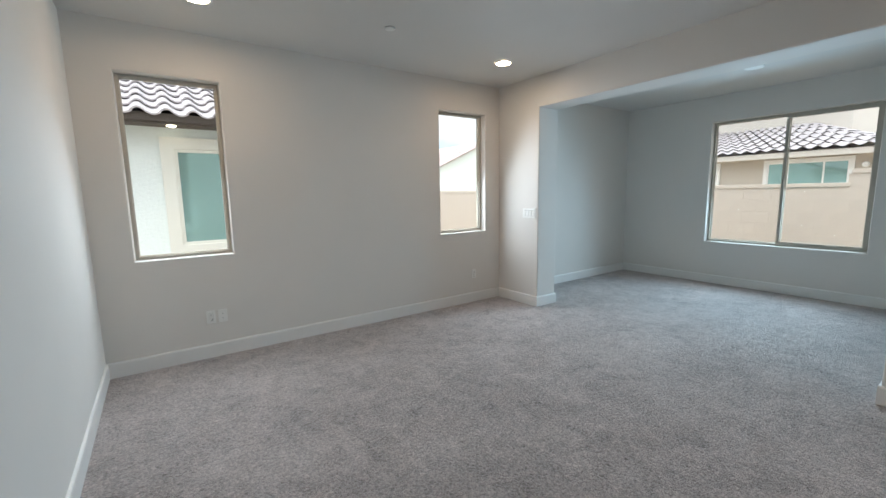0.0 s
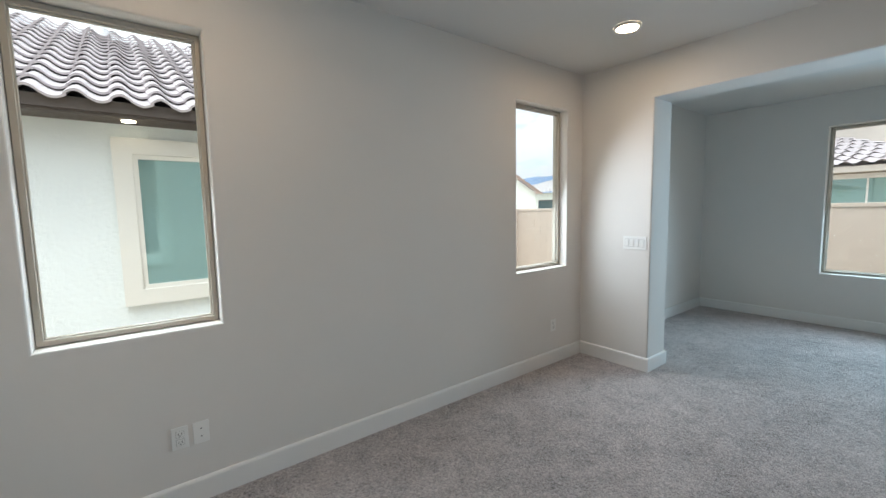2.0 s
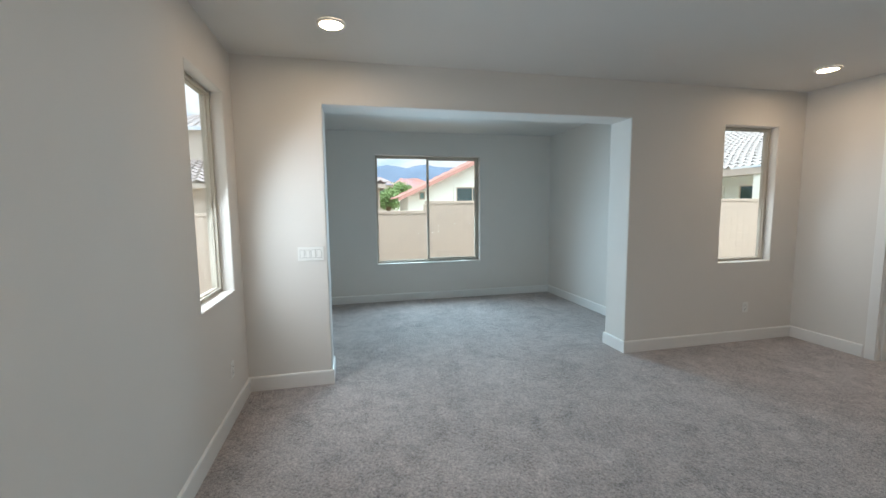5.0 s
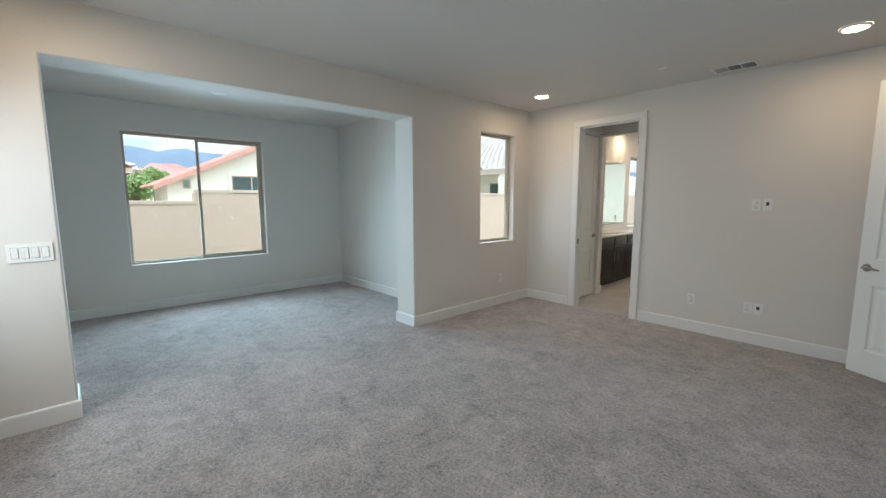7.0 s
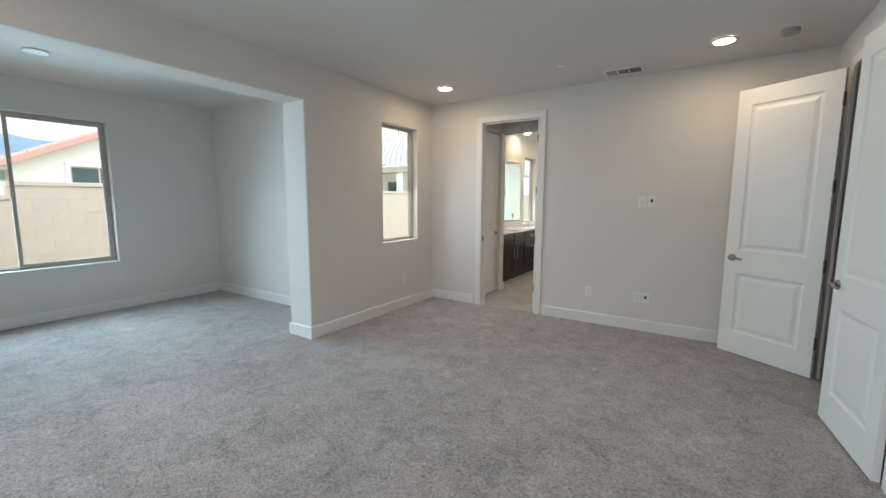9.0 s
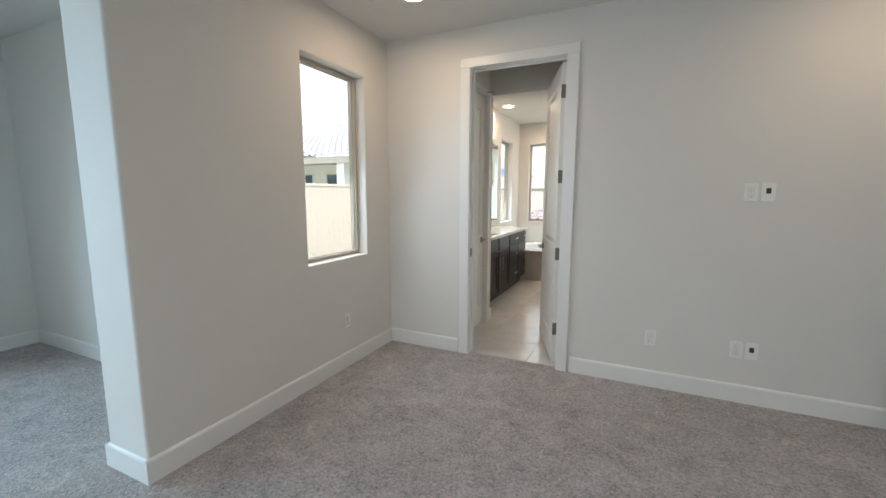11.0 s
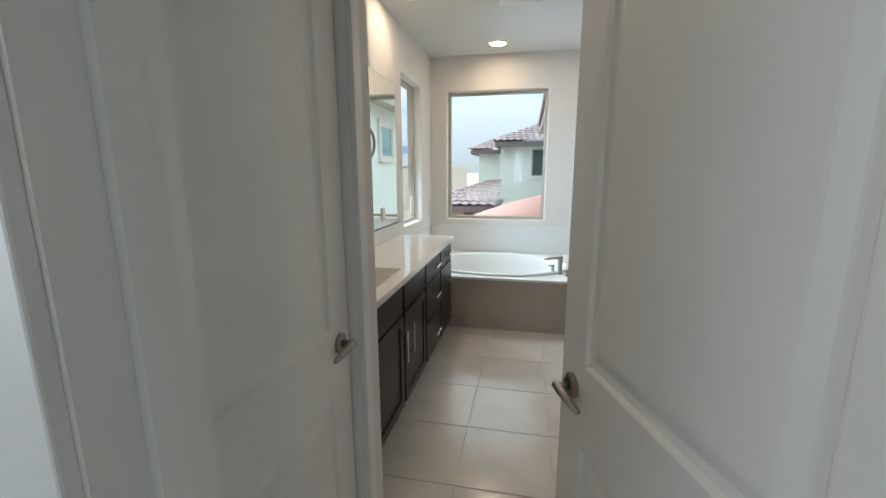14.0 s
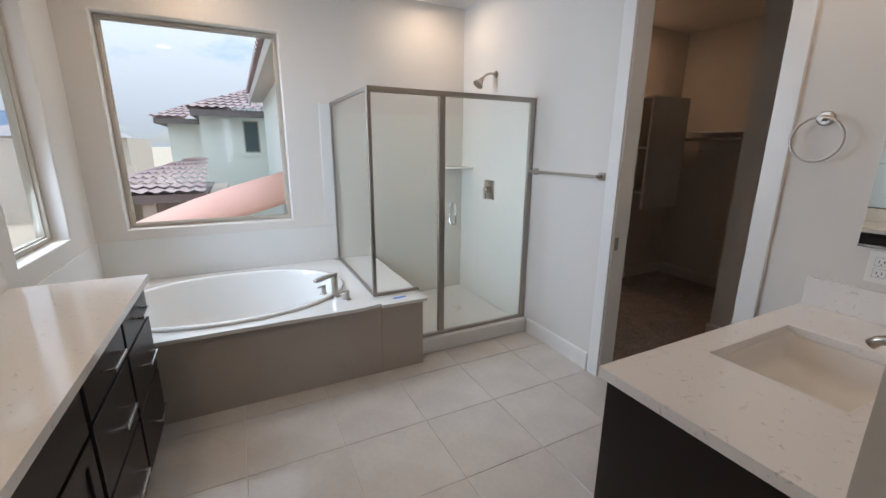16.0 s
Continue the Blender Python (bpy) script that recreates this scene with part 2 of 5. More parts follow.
def quartz_material():
    mat, nodes, links, bsdf = material("white_quartz")
    coord = nodes.new("ShaderNodeTexCoord")
    n, v = nodes.new("ShaderNodeTexNoise"), nodes.new("ShaderNodeTexNoise")
    n.inputs["Scale"].default_value, n.inputs["Detail"].default_value = 9, 8
    n.inputs["Distortion"].default_value = 1.2
    v.inputs["Scale"].default_value, v.inputs["Detail"].default_value = 26, 6
    v.inputs["Distortion"].default_value = 2.0
    ramp = nodes.new("ShaderNodeValToRGB")
    e = ramp.color_ramp.elements
    e[0].position, e[0].color = 0.31, (0.54, 0.48, 0.45, 1)
    e[1].position, e[1].color = 0.375, (0.81, 0.78, 0.76, 1)
    links.new(coord.outputs["Object"], n.inputs["Vector"])
    links.new(coord.outputs["Object"], v.inputs["Vector"])
    links.new(v.outputs["Fac"], ramp.inputs[0])
    mix = nodes.new("ShaderNodeMix")
    mix.data_type = "RGBA"
    mix.inputs[6].default_value = (0.81, 0.785, 0.765, 1)
    links.new(n.outputs["Fac"], mix.inputs[0])
    links.new(ramp.outputs["Color"], mix.inputs[7])
    links.new(mix.outputs[2], bsdf.inputs["Base Color"])
    bsdf.inputs["Roughness"].default_value, bsdf.inputs["Coat Weight"].default_value = 0.1, 0.3
    return mat


def glass_material(name, tint, rough=0.0, gloss=0.045):
    """A thin clear pane: mostly straight through, with a slight mirror image."""
    mat, nodes, links, bsdf = material(name)
    nodes.remove(bsdf)
    out = nodes["Material Output"]
    clear, shine, mix = nodes.new("ShaderNodeBsdfTransparent"), nodes.new("ShaderNodeBsdfGlossy"), nodes.new("ShaderNodeMixShader")
    facing, power, fade = nodes.new("ShaderNodeLayerWeight"), nodes.new("ShaderNodeMath"), nodes.new("ShaderNodeMath")
    power.operation, power.inputs[1].default_value = "POWER", 5.0
    fade.operation, fade.inputs[1].default_value, fade.inputs[2].default_value = "MULTIPLY_ADD", 0.5, gloss * 0.5
    links.new(facing.outputs["Facing"], power.inputs[0])
    links.new(power.outputs[0], fade.inputs[0])
    clear.inputs["Color"].default_value = (*tint, 1)
    shine.inputs["Roughness"].default_value = rough
    links.new(fade.outputs[0], mix.inputs[0])
    links.new(clear.outputs[0], mix.inputs[1])
    links.new(shine.outputs[0], mix.inputs[2])
    links.new(mix.outputs[0], out.inputs["Surface"])
    return mat


def lamp_material(name, colour, strength):
    mat, nodes, links, bsdf = material(name)
    bsdf.inputs["Base Color"].default_value = (0.9, 0.9, 0.88, 1)
    bsdf.inputs["Emission Color"].default_value = (*colour, 1)
    bsdf.inputs["Emission Strength"].default_value = strength
    return mat


CARPET, QUARTZ = carpet_material(), quartz_material()
GLASS = glass_material("window_glass", (0.97, 0.985, 0.98), gloss=0.025)
SHOWER_GLASS = glass_material("shower_glass", (0.972, 0.978, 0.966), gloss=0.06)
MIRROR = paint("mirror_silver", (0.86, 0.90, 0.88), 0.0, 1.0, vary=0.0, fine=0.0, bump=0.0)
LENS = lamp_material("warm_lamp_lens", (1.0, 0.72, 0.47), 90.0)
LENS_DIM = lamp_material("dim_lamp_lens", (1.0, 0.55, 0.27), 62.0)
EAVE_LENS = lamp_material("eave_lamp_lens", (1.0, 0.85, 0.6), 6.0)

# ---- mesh helpers ----


def box(bm, x0, x1, y0, y1, z0, z1, bevel=0.0, segments=2):
    r = bmesh.ops.create_cube(bm, size=1.0)
    m = Matrix.LocRotScale(((x0 + x1) / 2, (y0 + y1) / 2, (z0 + z1) / 2), None, (abs(x1 - x0), abs(y1 - y0), abs(z1 - z0)))
    bmesh.ops.transform(bm, matrix=m, verts=r["verts"])
    if bevel:
        edges = list({e for v in r["verts"] for e in v.link_edges})
        bmesh.ops.bevel(bm, geom=edges, offset=bevel, segments=segments, affect="EDGES", profile=0.5)


def slab(bm, axis, lo, hi, a0, a1, b0, b1, holes=()):
    """A plate from lo to hi along its axis, with rectangular holes (a0, a1, b0, b1) through it."""
    cut_a = sorted({a0, a1, *(h[0] for h in holes), *(h[1] for h in holes)})
    cut_b = sorted({b0, b1, *(h[2] for h in holes), *(h[3] for h in holes)})
    cut_a = [c for c in cut_a if a0 <= c <= a1]
    cut_b = [c for c in cut_b if b0 <= c <= b1]

    def at(c, a, b):
        return {"x": (c, a, b), "y": (a, c, b), "z": (a, b, c)}[axis]

    solid = {}
    for i in range(len(cut_a) - 1):
        for j in range(len(cut_b) - 1):
            ma, mb = (cut_a[i] + cut_a[i + 1]) / 2, (cut_b[j] + cut_b[j + 1]) / 2
            solid[i, j] = not any(h[0] < ma < h[1] and h[2] < mb < h[3] for h in holes)
    for (i, j), full in solid.items():
        if not full:
            continue
        p, q, r, s = cut_a[i], cut_a[i + 1], cut_b[j], cut_b[j + 1]
        for c in (lo, hi):
            bm.faces.new([bm.verts.new(at(c, a, b)) for a, b in ((p, r), (q, r), (q, s), (p, s))])
        for di, dj, e in ((-1, 0, ((p, r), (p, s))), (1, 0, ((q, r), (q, s))), (0, -1, ((p, r), (q, r))), (0, 1, ((p, s), (q, s)))):
            if not solid.get((i + di, j + dj), False):
                bm.faces.new([bm.verts.new(at(c, *k)) for c, k in ((lo, e[0]), (hi, e[0]), (hi, e[1]), (lo, e[1]))])
    bmesh.ops.remove_doubles(bm, verts=bm.verts, dist=0.0005)
    bmesh.ops.recalc_face_normals(bm, faces=bm.faces)


def loft(bm, rings, cap_start=False, cap_end=False, closed=True):
    rows = [[bm.verts.new(p) for p in ring] for ring in rings]
    n = len(rows[0])
    for r0, r1 in zip(rows, rows[1:]):
        for i in range(n if closed else n - 1):
            bm.faces.new((r0[i], r0[(i + 1) % n], r1[(i + 1) % n], r1[i]))
    if cap_start:
        bm.faces.new(rows[0][::-1])
    if cap_end:
        bm.faces.new(rows[-1])
    bmesh.ops.recalc_face_normals(bm, faces=bm.faces)


def ring_round(cx, cy, z, rx, ry, n=32, power=2.0):
    """A closed ring: an ellipse, or with a higher power a rounded rectangle."""
    pts = []
    for k in range(n):
        a = 2 * math.pi * (k + 0.5) / n
        c, s = math.cos(a), math.sin(a)
        pts.append((cx + rx * math.copysign(abs(c) ** (2 / power), c), cy + ry * math.copysign(abs(s) ** (2 / power), s), z))
    return pts


def tube(bm, pts, radius, n=12, caps=True):
    pts = [Vector(p) for p in pts]
    radii = radius if isinstance(radius, (list, tuple)) else [radius] * len(pts)
    rings, side = [], None
    for i, p in enumerate(pts):
        d = (pts[min(i + 1, len(pts) - 1)] - pts[max(i - 1, 0)]).normalized()
        if side is None:
            side = d.orthogonal().normalized()
        side = (side - d * side.dot(d)).normalized()
        other = d.cross(side)
        rings.append([p + radii[i] * (math.cos(2 * math.pi * k / n) * side + math.sin(2 * math.pi * k / n) * other) for k in range(n)])
    loft(bm, rings, caps, caps)


def link(name, bm, mat, parent=None, label="", smooth=False):
    data = bpy.data.meshes.new(name)
    bm.to_mesh(data)
    bm.free()
    data.materials.append(mat)
    if smooth:
        data.shade_smooth()
    ob = new(name, data)
    if parent:
        ob.parent = parent
    if label:
        ob["label"] = label
    return ob


def part(name, bm, mat, parent, label="", smooth=False):
    return link(name, bm, mat, parent, label, smooth)


def box_part(name, dims, mat, parent, label="", bevel=0.0):
    bm = bmesh.new()
    box(bm, *dims, bevel=bevel)
    return part(name, bm, mat, parent, label)


def setting(name, bm, mat, label="", category="", smooth=False):
    return tagged(link(name, bm, mat, smooth=smooth), label, category, kind="structure")


def thing(name, at=(0, 0, 0), label="", category="", group="", kind="", turn=0.0):
    ob = new(name)
    ob.matrix_world = pose(*at, 0, 0, turn)
    return tagged(ob, label, category, group, kind)


def smooth_by_angle(ob, width=0.006, segments=3):
    m = ob.modifiers.new("soft_edges", "BEVEL")
    m.width, m.segments, m.limit_method, m.angle_limit = width, segments, "ANGLE", radians(50)
    return ob


# ---- plan ----
XW, XE, YS, YN, HT = 0.083, 4.277, -2.15, 3.67, 2.743
XA, YA = 7.306, -0.662
OP0, OP1, OPH, XP = 0.048, 2.987, 2.39, 4.61
T = 0.16
W1 = (0.345, 1.056, 0.913, 2.38)
W2 = (3.325, 4.037, 0.92, 2.388)
W3 = (0.632, 2.373, 0.625, 2.372)
W4 = (-1.789, -1.085, 0.90, 2.36)
BW = (2.93, 4.08, 0.89, 2.36)
BE = (-6.33, -5.63, 0.93, 2.34)
DX0, DX1, DH = 2.716, 3.47, 2.43
YV, XV0, XV1 = -3.235, 2.66, 3.64
YB, XB = -6.77, 1.27
CL0, CL1 = -4.83, -4.10
ENT0, ENT1 = -1.58, -0.10


def soft_slab(bm, axis, lo, hi, a0, a1, b0, b1, holes, width=0.010):
    """A slab whose holes have rounded rims."""
    slab(bm, axis, lo, hi, a0, a1, b0, b1, holes)
    ai, bi = {"x": (1, 2), "y": (0, 2), "z": (0, 1)}[axis]
    ci = "xyz".index(axis)
    rims = []
    for e in bm.edges:
        u, v = e.verts[0].co, e.verts[1].co
        if abs(u[ci] - v[ci]) > 1e-4:
            continue
        for h in holes:
            on_a = any(abs(u[ai] - k) < 1e-4 and abs(v[ai] - k) < 1e-4 for k in h[:2]) and all(h[2] - 1e-4 <= p[bi] <= h[3] + 1e-4 for p in (u, v))
            on_b = any(abs(u[bi] - k) < 1e-4 and abs(v[bi] - k) < 1e-4 for k in h[2:]) and all(h[0] - 1e-4 <= p[ai] <= h[1] + 1e-4 for p in (u, v))
            if (on_a or on_b) and min(u[bi], v[bi]) > b0 + 1e-4:
                rims.append(e)
            elif on_a:
                rims.append(e)
    if rims and width:
        bmesh.ops.bevel(bm, geom=list(set(rims)), offset=width, segments=3, affect="EDGES", profile=0.5)


def wall(name, axis, lo, hi, a0, a1, holes=(), mat=WALL, z0=-0.02, z1=HT + 0.10, label="", rim=0.010):
    bm = bmesh.new()
    holes = [(h[0], h[1], max(h[2], z0), h[3]) for h in holes]
    soft_slab(bm, axis, lo, hi, a0, a1, z0, z1, holes, rim)
    return setting(name, bm, mat, label or "painted drywall wall, warm off-white", "wall")


# ---- the shell ----
wall("wall_north", "y", YN, YN + T, XW - T, XA + T, [W1, W2])
wall("wall_west", "x", XW - T, XW, YS - 0.05, YN + 0.05, [(ENT0, ENT1, -1, 2.44)], rim=0.0)
wall("wall_opening", "x", XE, XP, YA - T, YN + 0.05, [(OP0, OP1, -1, OPH)], label="off-white drywall wall with a wide cased-free opening", rim=0.012)
wall("wall_east", "x", XE, XE + T, YB - T, YA - T, [W4, BE])
wall("wall_alcove_east", "x", XA, XA + T, YA - T, YN + 0.05, [W3])
wall("wall_alcove_south", "y", YA - T, YA, XE + T, XA + 0.05)
wall("wall_south", "y", YS - 0.13, YS, XW - T, XE + 0.05, [(DX0 - 0.02, DX1 + 0.02, -1, DH + 0.02)], rim=0.0)
wall("wall_passage_left", "x", XV1, XV1 + 0.12, YV, YS - 0.13, [(-3.09, -2.29, -1, 2.44)], rim=0.0)
wall("wall_passage_right", "x", XV0 - 0.12, XV0, -3.265, YS - 0.13)
wall("wall_vanity_north", "y", YV, YV + 0.12, XV1 + 0.12, XE + 0.05)
wall("wall_vanity_north_b", "y", -3.265, -3.145, XB - 0.12, XV0 - 0.12)
wall("wall_passage_header", "y", YV, YV + 0.12, XV0, XV1, z0=2.43)
wall("wall_bath_west", "x", XB - 0.12, XB, YB - T, -3.145, [(CL0 - 0.02, CL1 + 0.02, -1, 2.45)], rim=0.0)
wall("wall_bath_south", "y", YB - T, YB, XB, XE, [BW])
wall("wall_closet_back", "x", -1.45, -1.33, -6.4, -3.3)
wall("wall_closet_south", "y", -6.42, -6.30, -1.33, XB - 0.12)
wall("wall_closet_north", "y", -3.52, -3.40, -1.33, XB - 0.12)
wall("wall_closet_partition", "x", -0.12, 0.0, -4.87, -3.52)
wall("wall_hall_west", "x", -1.75, -1.63, -2.6, 0.8)
wall("wall_hall_north", "y", 0.68, 0.80, -1.63, XW - T)
wall("wall_hall_south", "y", -2.6, -2.48, -1.63, XW - T)
wall("wall_toilet_back", "y", -2.40, -2.28, XV1 + 0.12, XE)

for nm, b in (("ceiling", (XW - T, XE + T, YB - T, YN + T)), ("ceiling_alcove", (XE + T, XA + T, YA - T, YN + T)), ("ceiling_hall", (-1.75, XW - T, -6.42, 0.80))):
    bm = bmesh.new()
    box(bm, *b, HT, HT + 0.12)
    setting(nm, bm, CEIL, "flat off-white painted drywall ceiling", "ceiling")

bm = bmesh.new()
slab(bm, "z", -0.06, 0.0, -1.75, XA + 0.05, YS - 0.045, YN + 0.05)
setting("floor", bm, CARPET, "mottled grey-brown cut-pile carpet", "carpet")
bm = bmesh.new()
slab(bm, "z", -0.06, 0.004, -1.45, XB - 0.06, -6.42, -3.4)
setting("floor_closet", bm, CARPET, "grey-brown carpet in a dim closet", "carpet")


def baseboard(axis, pos, side, a0, a1, mat=TRIM):
    """A board 12.5 cm high along a wall face; side is the way that it stands out from it."""
    bm = bmesh.new()
    prof = [(0, 0), (0.015, 0), (0.015, 0.112), (0.011, 0.121), (0.004, 0.125), (0, 0.125)]
    rings = []
    for a in (a0, a1):
        rings.append([(pos + side * d, a, z) if axis == "x" else (a, pos + side * d, z) for d, z in prof])
    loft(bm, rings, True, True)
    return setting("baseboard", bm, mat, "white painted baseboard", "baseboard")


CS = 0.09
baseboard("y", YN, -1, XW, XE)
baseboard("x", XW, 1, ENT1 + CS, YN - 0.015)
baseboard("x", XW, 1, YS, ENT0 - CS)
baseboard("x", XE, -1, OP1 - 0.015, YN - 0.015)
baseboard("y", OP1, -1, XE, XP)
baseboard("x", XE, -1, YS, OP0 + 0.015)
baseboard("y", OP0, 1, XE, XP)
baseboard("x", XP, 1, OP1 - 0.015, YN)
baseboard("x", XP, 1, YA, OP0 + 0.015)
baseboard("y", YN, -1, XP + 0.015, XA)
baseboard("x", XA, -1, YA, YN - 0.015)
baseboard("y", YA, 1, XP + 0.015, XA - 0.015)
baseboard("y", YS, 1, XW + 0.015, DX0 - CS - 0.02)
baseboard("y", YS, 1, DX1 + CS + 0.02, XE - 0.015)
baseboard("x", XV1, -1, YV, -3.131)
baseboard("y", YV, -1, XV1 - 0.015, 3.76)
baseboard("x", XB, 1, -5.60, CL0 - CS - 0.02)
baseboard("x", -0.0, 1, -4.885, -3.52)
baseboard("x", -1.33, 1, -6.3, -3.52)
baseboard("y", -6.30, 1, -1.315, XB - 0.12)


def casing(name, axis, face, side, a0, a1, top, wide=CS, depth=0.13, label="white painted flat door casing"):
    """Boards round a door opening on one face of the wall, and the lining of the opening."""
    root = thing(name, label=label, category="door casing", kind="structure")
    f0, f1 = face, face + side * 0.018

    def put(nm, p0, p1, z0, z1, g0, g1, bevel=0.003):
        d = (g0, g1, p0, p1, z0, z1) if axis == "x" else (p0, p1, g0, g1, z0, z1)
        box_part(nm, d, TRIM, root, bevel=bevel)
    put("side_board", a0 - wide, a0 - 0.006, 0, top + 0.0, min(f0, f1), max(f0, f1))
    put("side_board", a1 + 0.006, a1 + wide, 0, top + 0.0, min(f0, f1), max(f0, f1))
    put("head_board", a0 - wide, a1 + wide, top + 0.001, top + wide * 0.8, min(f0, f1), max(f0, f1))
    b0, b1 = sorted((face + side * 0.002, face - side * depth))
    put("jamb", a0 - 0.019, a0, 0, top, b0, b1, 0.0)
    put("jamb", a1, a1 + 0.019, 0, top, b0, b1, 0.0)
    put("head_jamb", a0 - 0.019, a1 + 0.019, top + 0.0005, top + 0.019, b0, b1, 0.0)
    return root


casing("trim_bath_door", "y", YS, 1, DX0, DX1, DH)
casing("trim_closet", "x", XB, 1, CL0, CL1, 2.43, depth=0.12)
casing("trim_entry", "x", XW, 1, ENT0, ENT1, 2.44, depth=0.16)
casing("trim_toilet_door", "x", XV1, -1, -3.07, -2.31, 2.42, wide=0.06, depth=0.12)
# door stop strips in the bath door's lining
stop = thing("trim_door_stop", label="white door stop strips in the lining", category="trim", kind="structure")
box_part("stop_strip", (DX1 - 0.012, DX1, YS - 0.085, YS - 0.05, 0, DH), TRIM, stop)
box_part("stop_strip", (DX0, DX1 - 0.012, YS - 0.085, YS - 0.05, DH - 0.012, DH), TRIM, stop)
for z in (0.30, 0.93, 1.55, 2.20):
    box_part("hinge_leaf", (DX0 + 0.0005, DX0 + 0.0025, -2.278, -2.240, z - 0.05, z + 0.05), HINGE, stop, "dull nickel hinge leaf")
strike = box_part("strike_plate", (DX1 - 0.0025, DX1 - 0.0005, YS - 0.046, YS - 0.012, 0.875, 0.945), HINGE, stop, "nickel strike plate")

# ---- windows ----


def window(name, axis, face, out, a0, a1, z0, z1, slider=False, label=""):
    """A tan vinyl window set 9 cm back in its opening; out is the way to the open air."""
    root = thing(name, label=label or "fixed window with a slim tan vinyl frame", category="window", kind="structure")
    g0, g1 = sorted((face + out * 0.085, face + out * 0.150))

    def ring(nm, p0, p1, q0, q1, w, c0, c1, parent, mat=VINYL):
        bm = bmesh.new()
        soft_slab(bm, axis, c0, c1, p0, p1, q0, q1, [(p0 + w, p1 - w, q0 + w, q1 - w)], 0.003)
        return part(nm, bm, mat, parent)

    def pane(p0, p1, q0, q1, c, parent):
        bm = bmesh.new()
        slab(bm, axis, c - 0.003, c + 0.003, p0, p1, q0, q1)
        ob = part("pane", bm, GLASS, parent)
        ob.visible_shadow = False
        return ob
    e = 0.004
    fr = ring("window_frame", a0 + e, a1 - e, z0 + e, z1 - e, 0.024, g0, g1, root)
    mid = (g0 + g1) / 2
    if not slider:
        ring("glazing_bead", a0 + 0.0275, a1 - 0.0275, z0 + 0.0275, z1 - 0.0275, 0.007, mid - 0.012, mid + 0.012, root)
        pane(a0 + 0.033, a1 - 0.033, z0 + 0.033, z1 - 0.033, mid, root)
    else:
        m = (a0 + a1) / 2
        c_in, c_out = (mid - out * 0.014, mid + out * 0.016)
        s1 = ring("sash", a0 + 0.0275, m + 0.024, z0 + 0.0275, z1 - 0.0275, 0.034, c_in - 0.012, c_in + 0.012, root)
        pane(a0 + 0.060, m - 0.008, z0 + 0.060, z1 - 0.060, c_in, s1)
        ring("glazing_bead", m - 0.018, a1 - 0.0275, z0 + 0.0275, z1 - 0.0275, 0.010, c_out - 0.010, c_out + 0.010, root)
        pane(m - 0.010, a1 - 0.036, z0 + 0.036, z1 - 0.036, c_out, root)
        bm = bmesh.new()
        box(bm, *((min(c_in, c_in - out * 0.03), max(c_in, c_in - out * 0.03), m - 0.006, m + 0.012, 1.45, 1.52) if axis == "x" else (m - 0.006, m + 0.012, c_in - 0.03, c_in, 1.45, 1.52)), bevel=0.003)
        part("latch", bm, VINYL, s1)
    return root


window("window_1", "y", YN, 1, *W1)
band = thing("trim_window_outside", label="cream stucco trim band round a window, outside", category="window trim", kind="structure")
for d in ((W1[0] - 0.14, W1[0] - 0.004, W1[2] - 0.14, W1[3] + 0.14), (W1[1] + 0.004, W1[1] + 0.14, W1[2] - 0.14, W1[3] + 0.14), (W1[0] - 0.003, W1[1] + 0.003, W1[2] - 0.14, W1[2] - 0.004), (W1[0] - 0.003, W1[1] + 0.003, W1[3] + 0.004, W1[3] + 0.14)):
    box_part("board", (d[0], d[1], YN + T + 0.001, YN + T + 0.05, d[2], d[3]), CREAM, band, bevel=0.006)
window("window_2", "y", YN, 1, *W2)
window("window_3", "x", XA, 1, *W3, slider=True, label="two-pane sliding window with a tan vinyl frame")
window("window_4", "x", XE, 1, *W4)
window("window_5", "y", YB, -1, *BW, label="large fixed window over the tub, tan vinyl frame")
window("window_6", "x", XE, 1, *BE)

# ---- doors ----


def lever_set(parent, x, z, toward):
    """Round rose and lever on both faces of a leaf."""
    for s in (-1, 1):
        hd = thing_part("door_handle", parent)
        bm = bmesh.new()
        tube(bm, [(x, s * 0.0175, z), (x, s * 0.026, z), (x, s * 0.030, z)], [0.032, 0.032, 0.024], 20)
        part("rose", bm, SATIN, hd, smooth=False)
        bm = bmesh.new()
        tube(bm, [(x, s * 0.030, z), (x, s * 0.058, z)], 0.011, 12)
        tube(bm, [(x - toward * 0.010, s * 0.060, z), (x + toward * 0.03, s * 0.062, z + 0.003), (x + toward * 0.075, s * 0.060, z - 0.002), (x + toward * 0.105, s * 0.054, z - 0.008)], [0.010, 0.012, 0.0095, 0.006], 10)
        part("lever", bm, SATIN, hd, smooth=True)


def thing_part(name, parent):
    ob = new(name)
    ob.parent = parent
    return ob


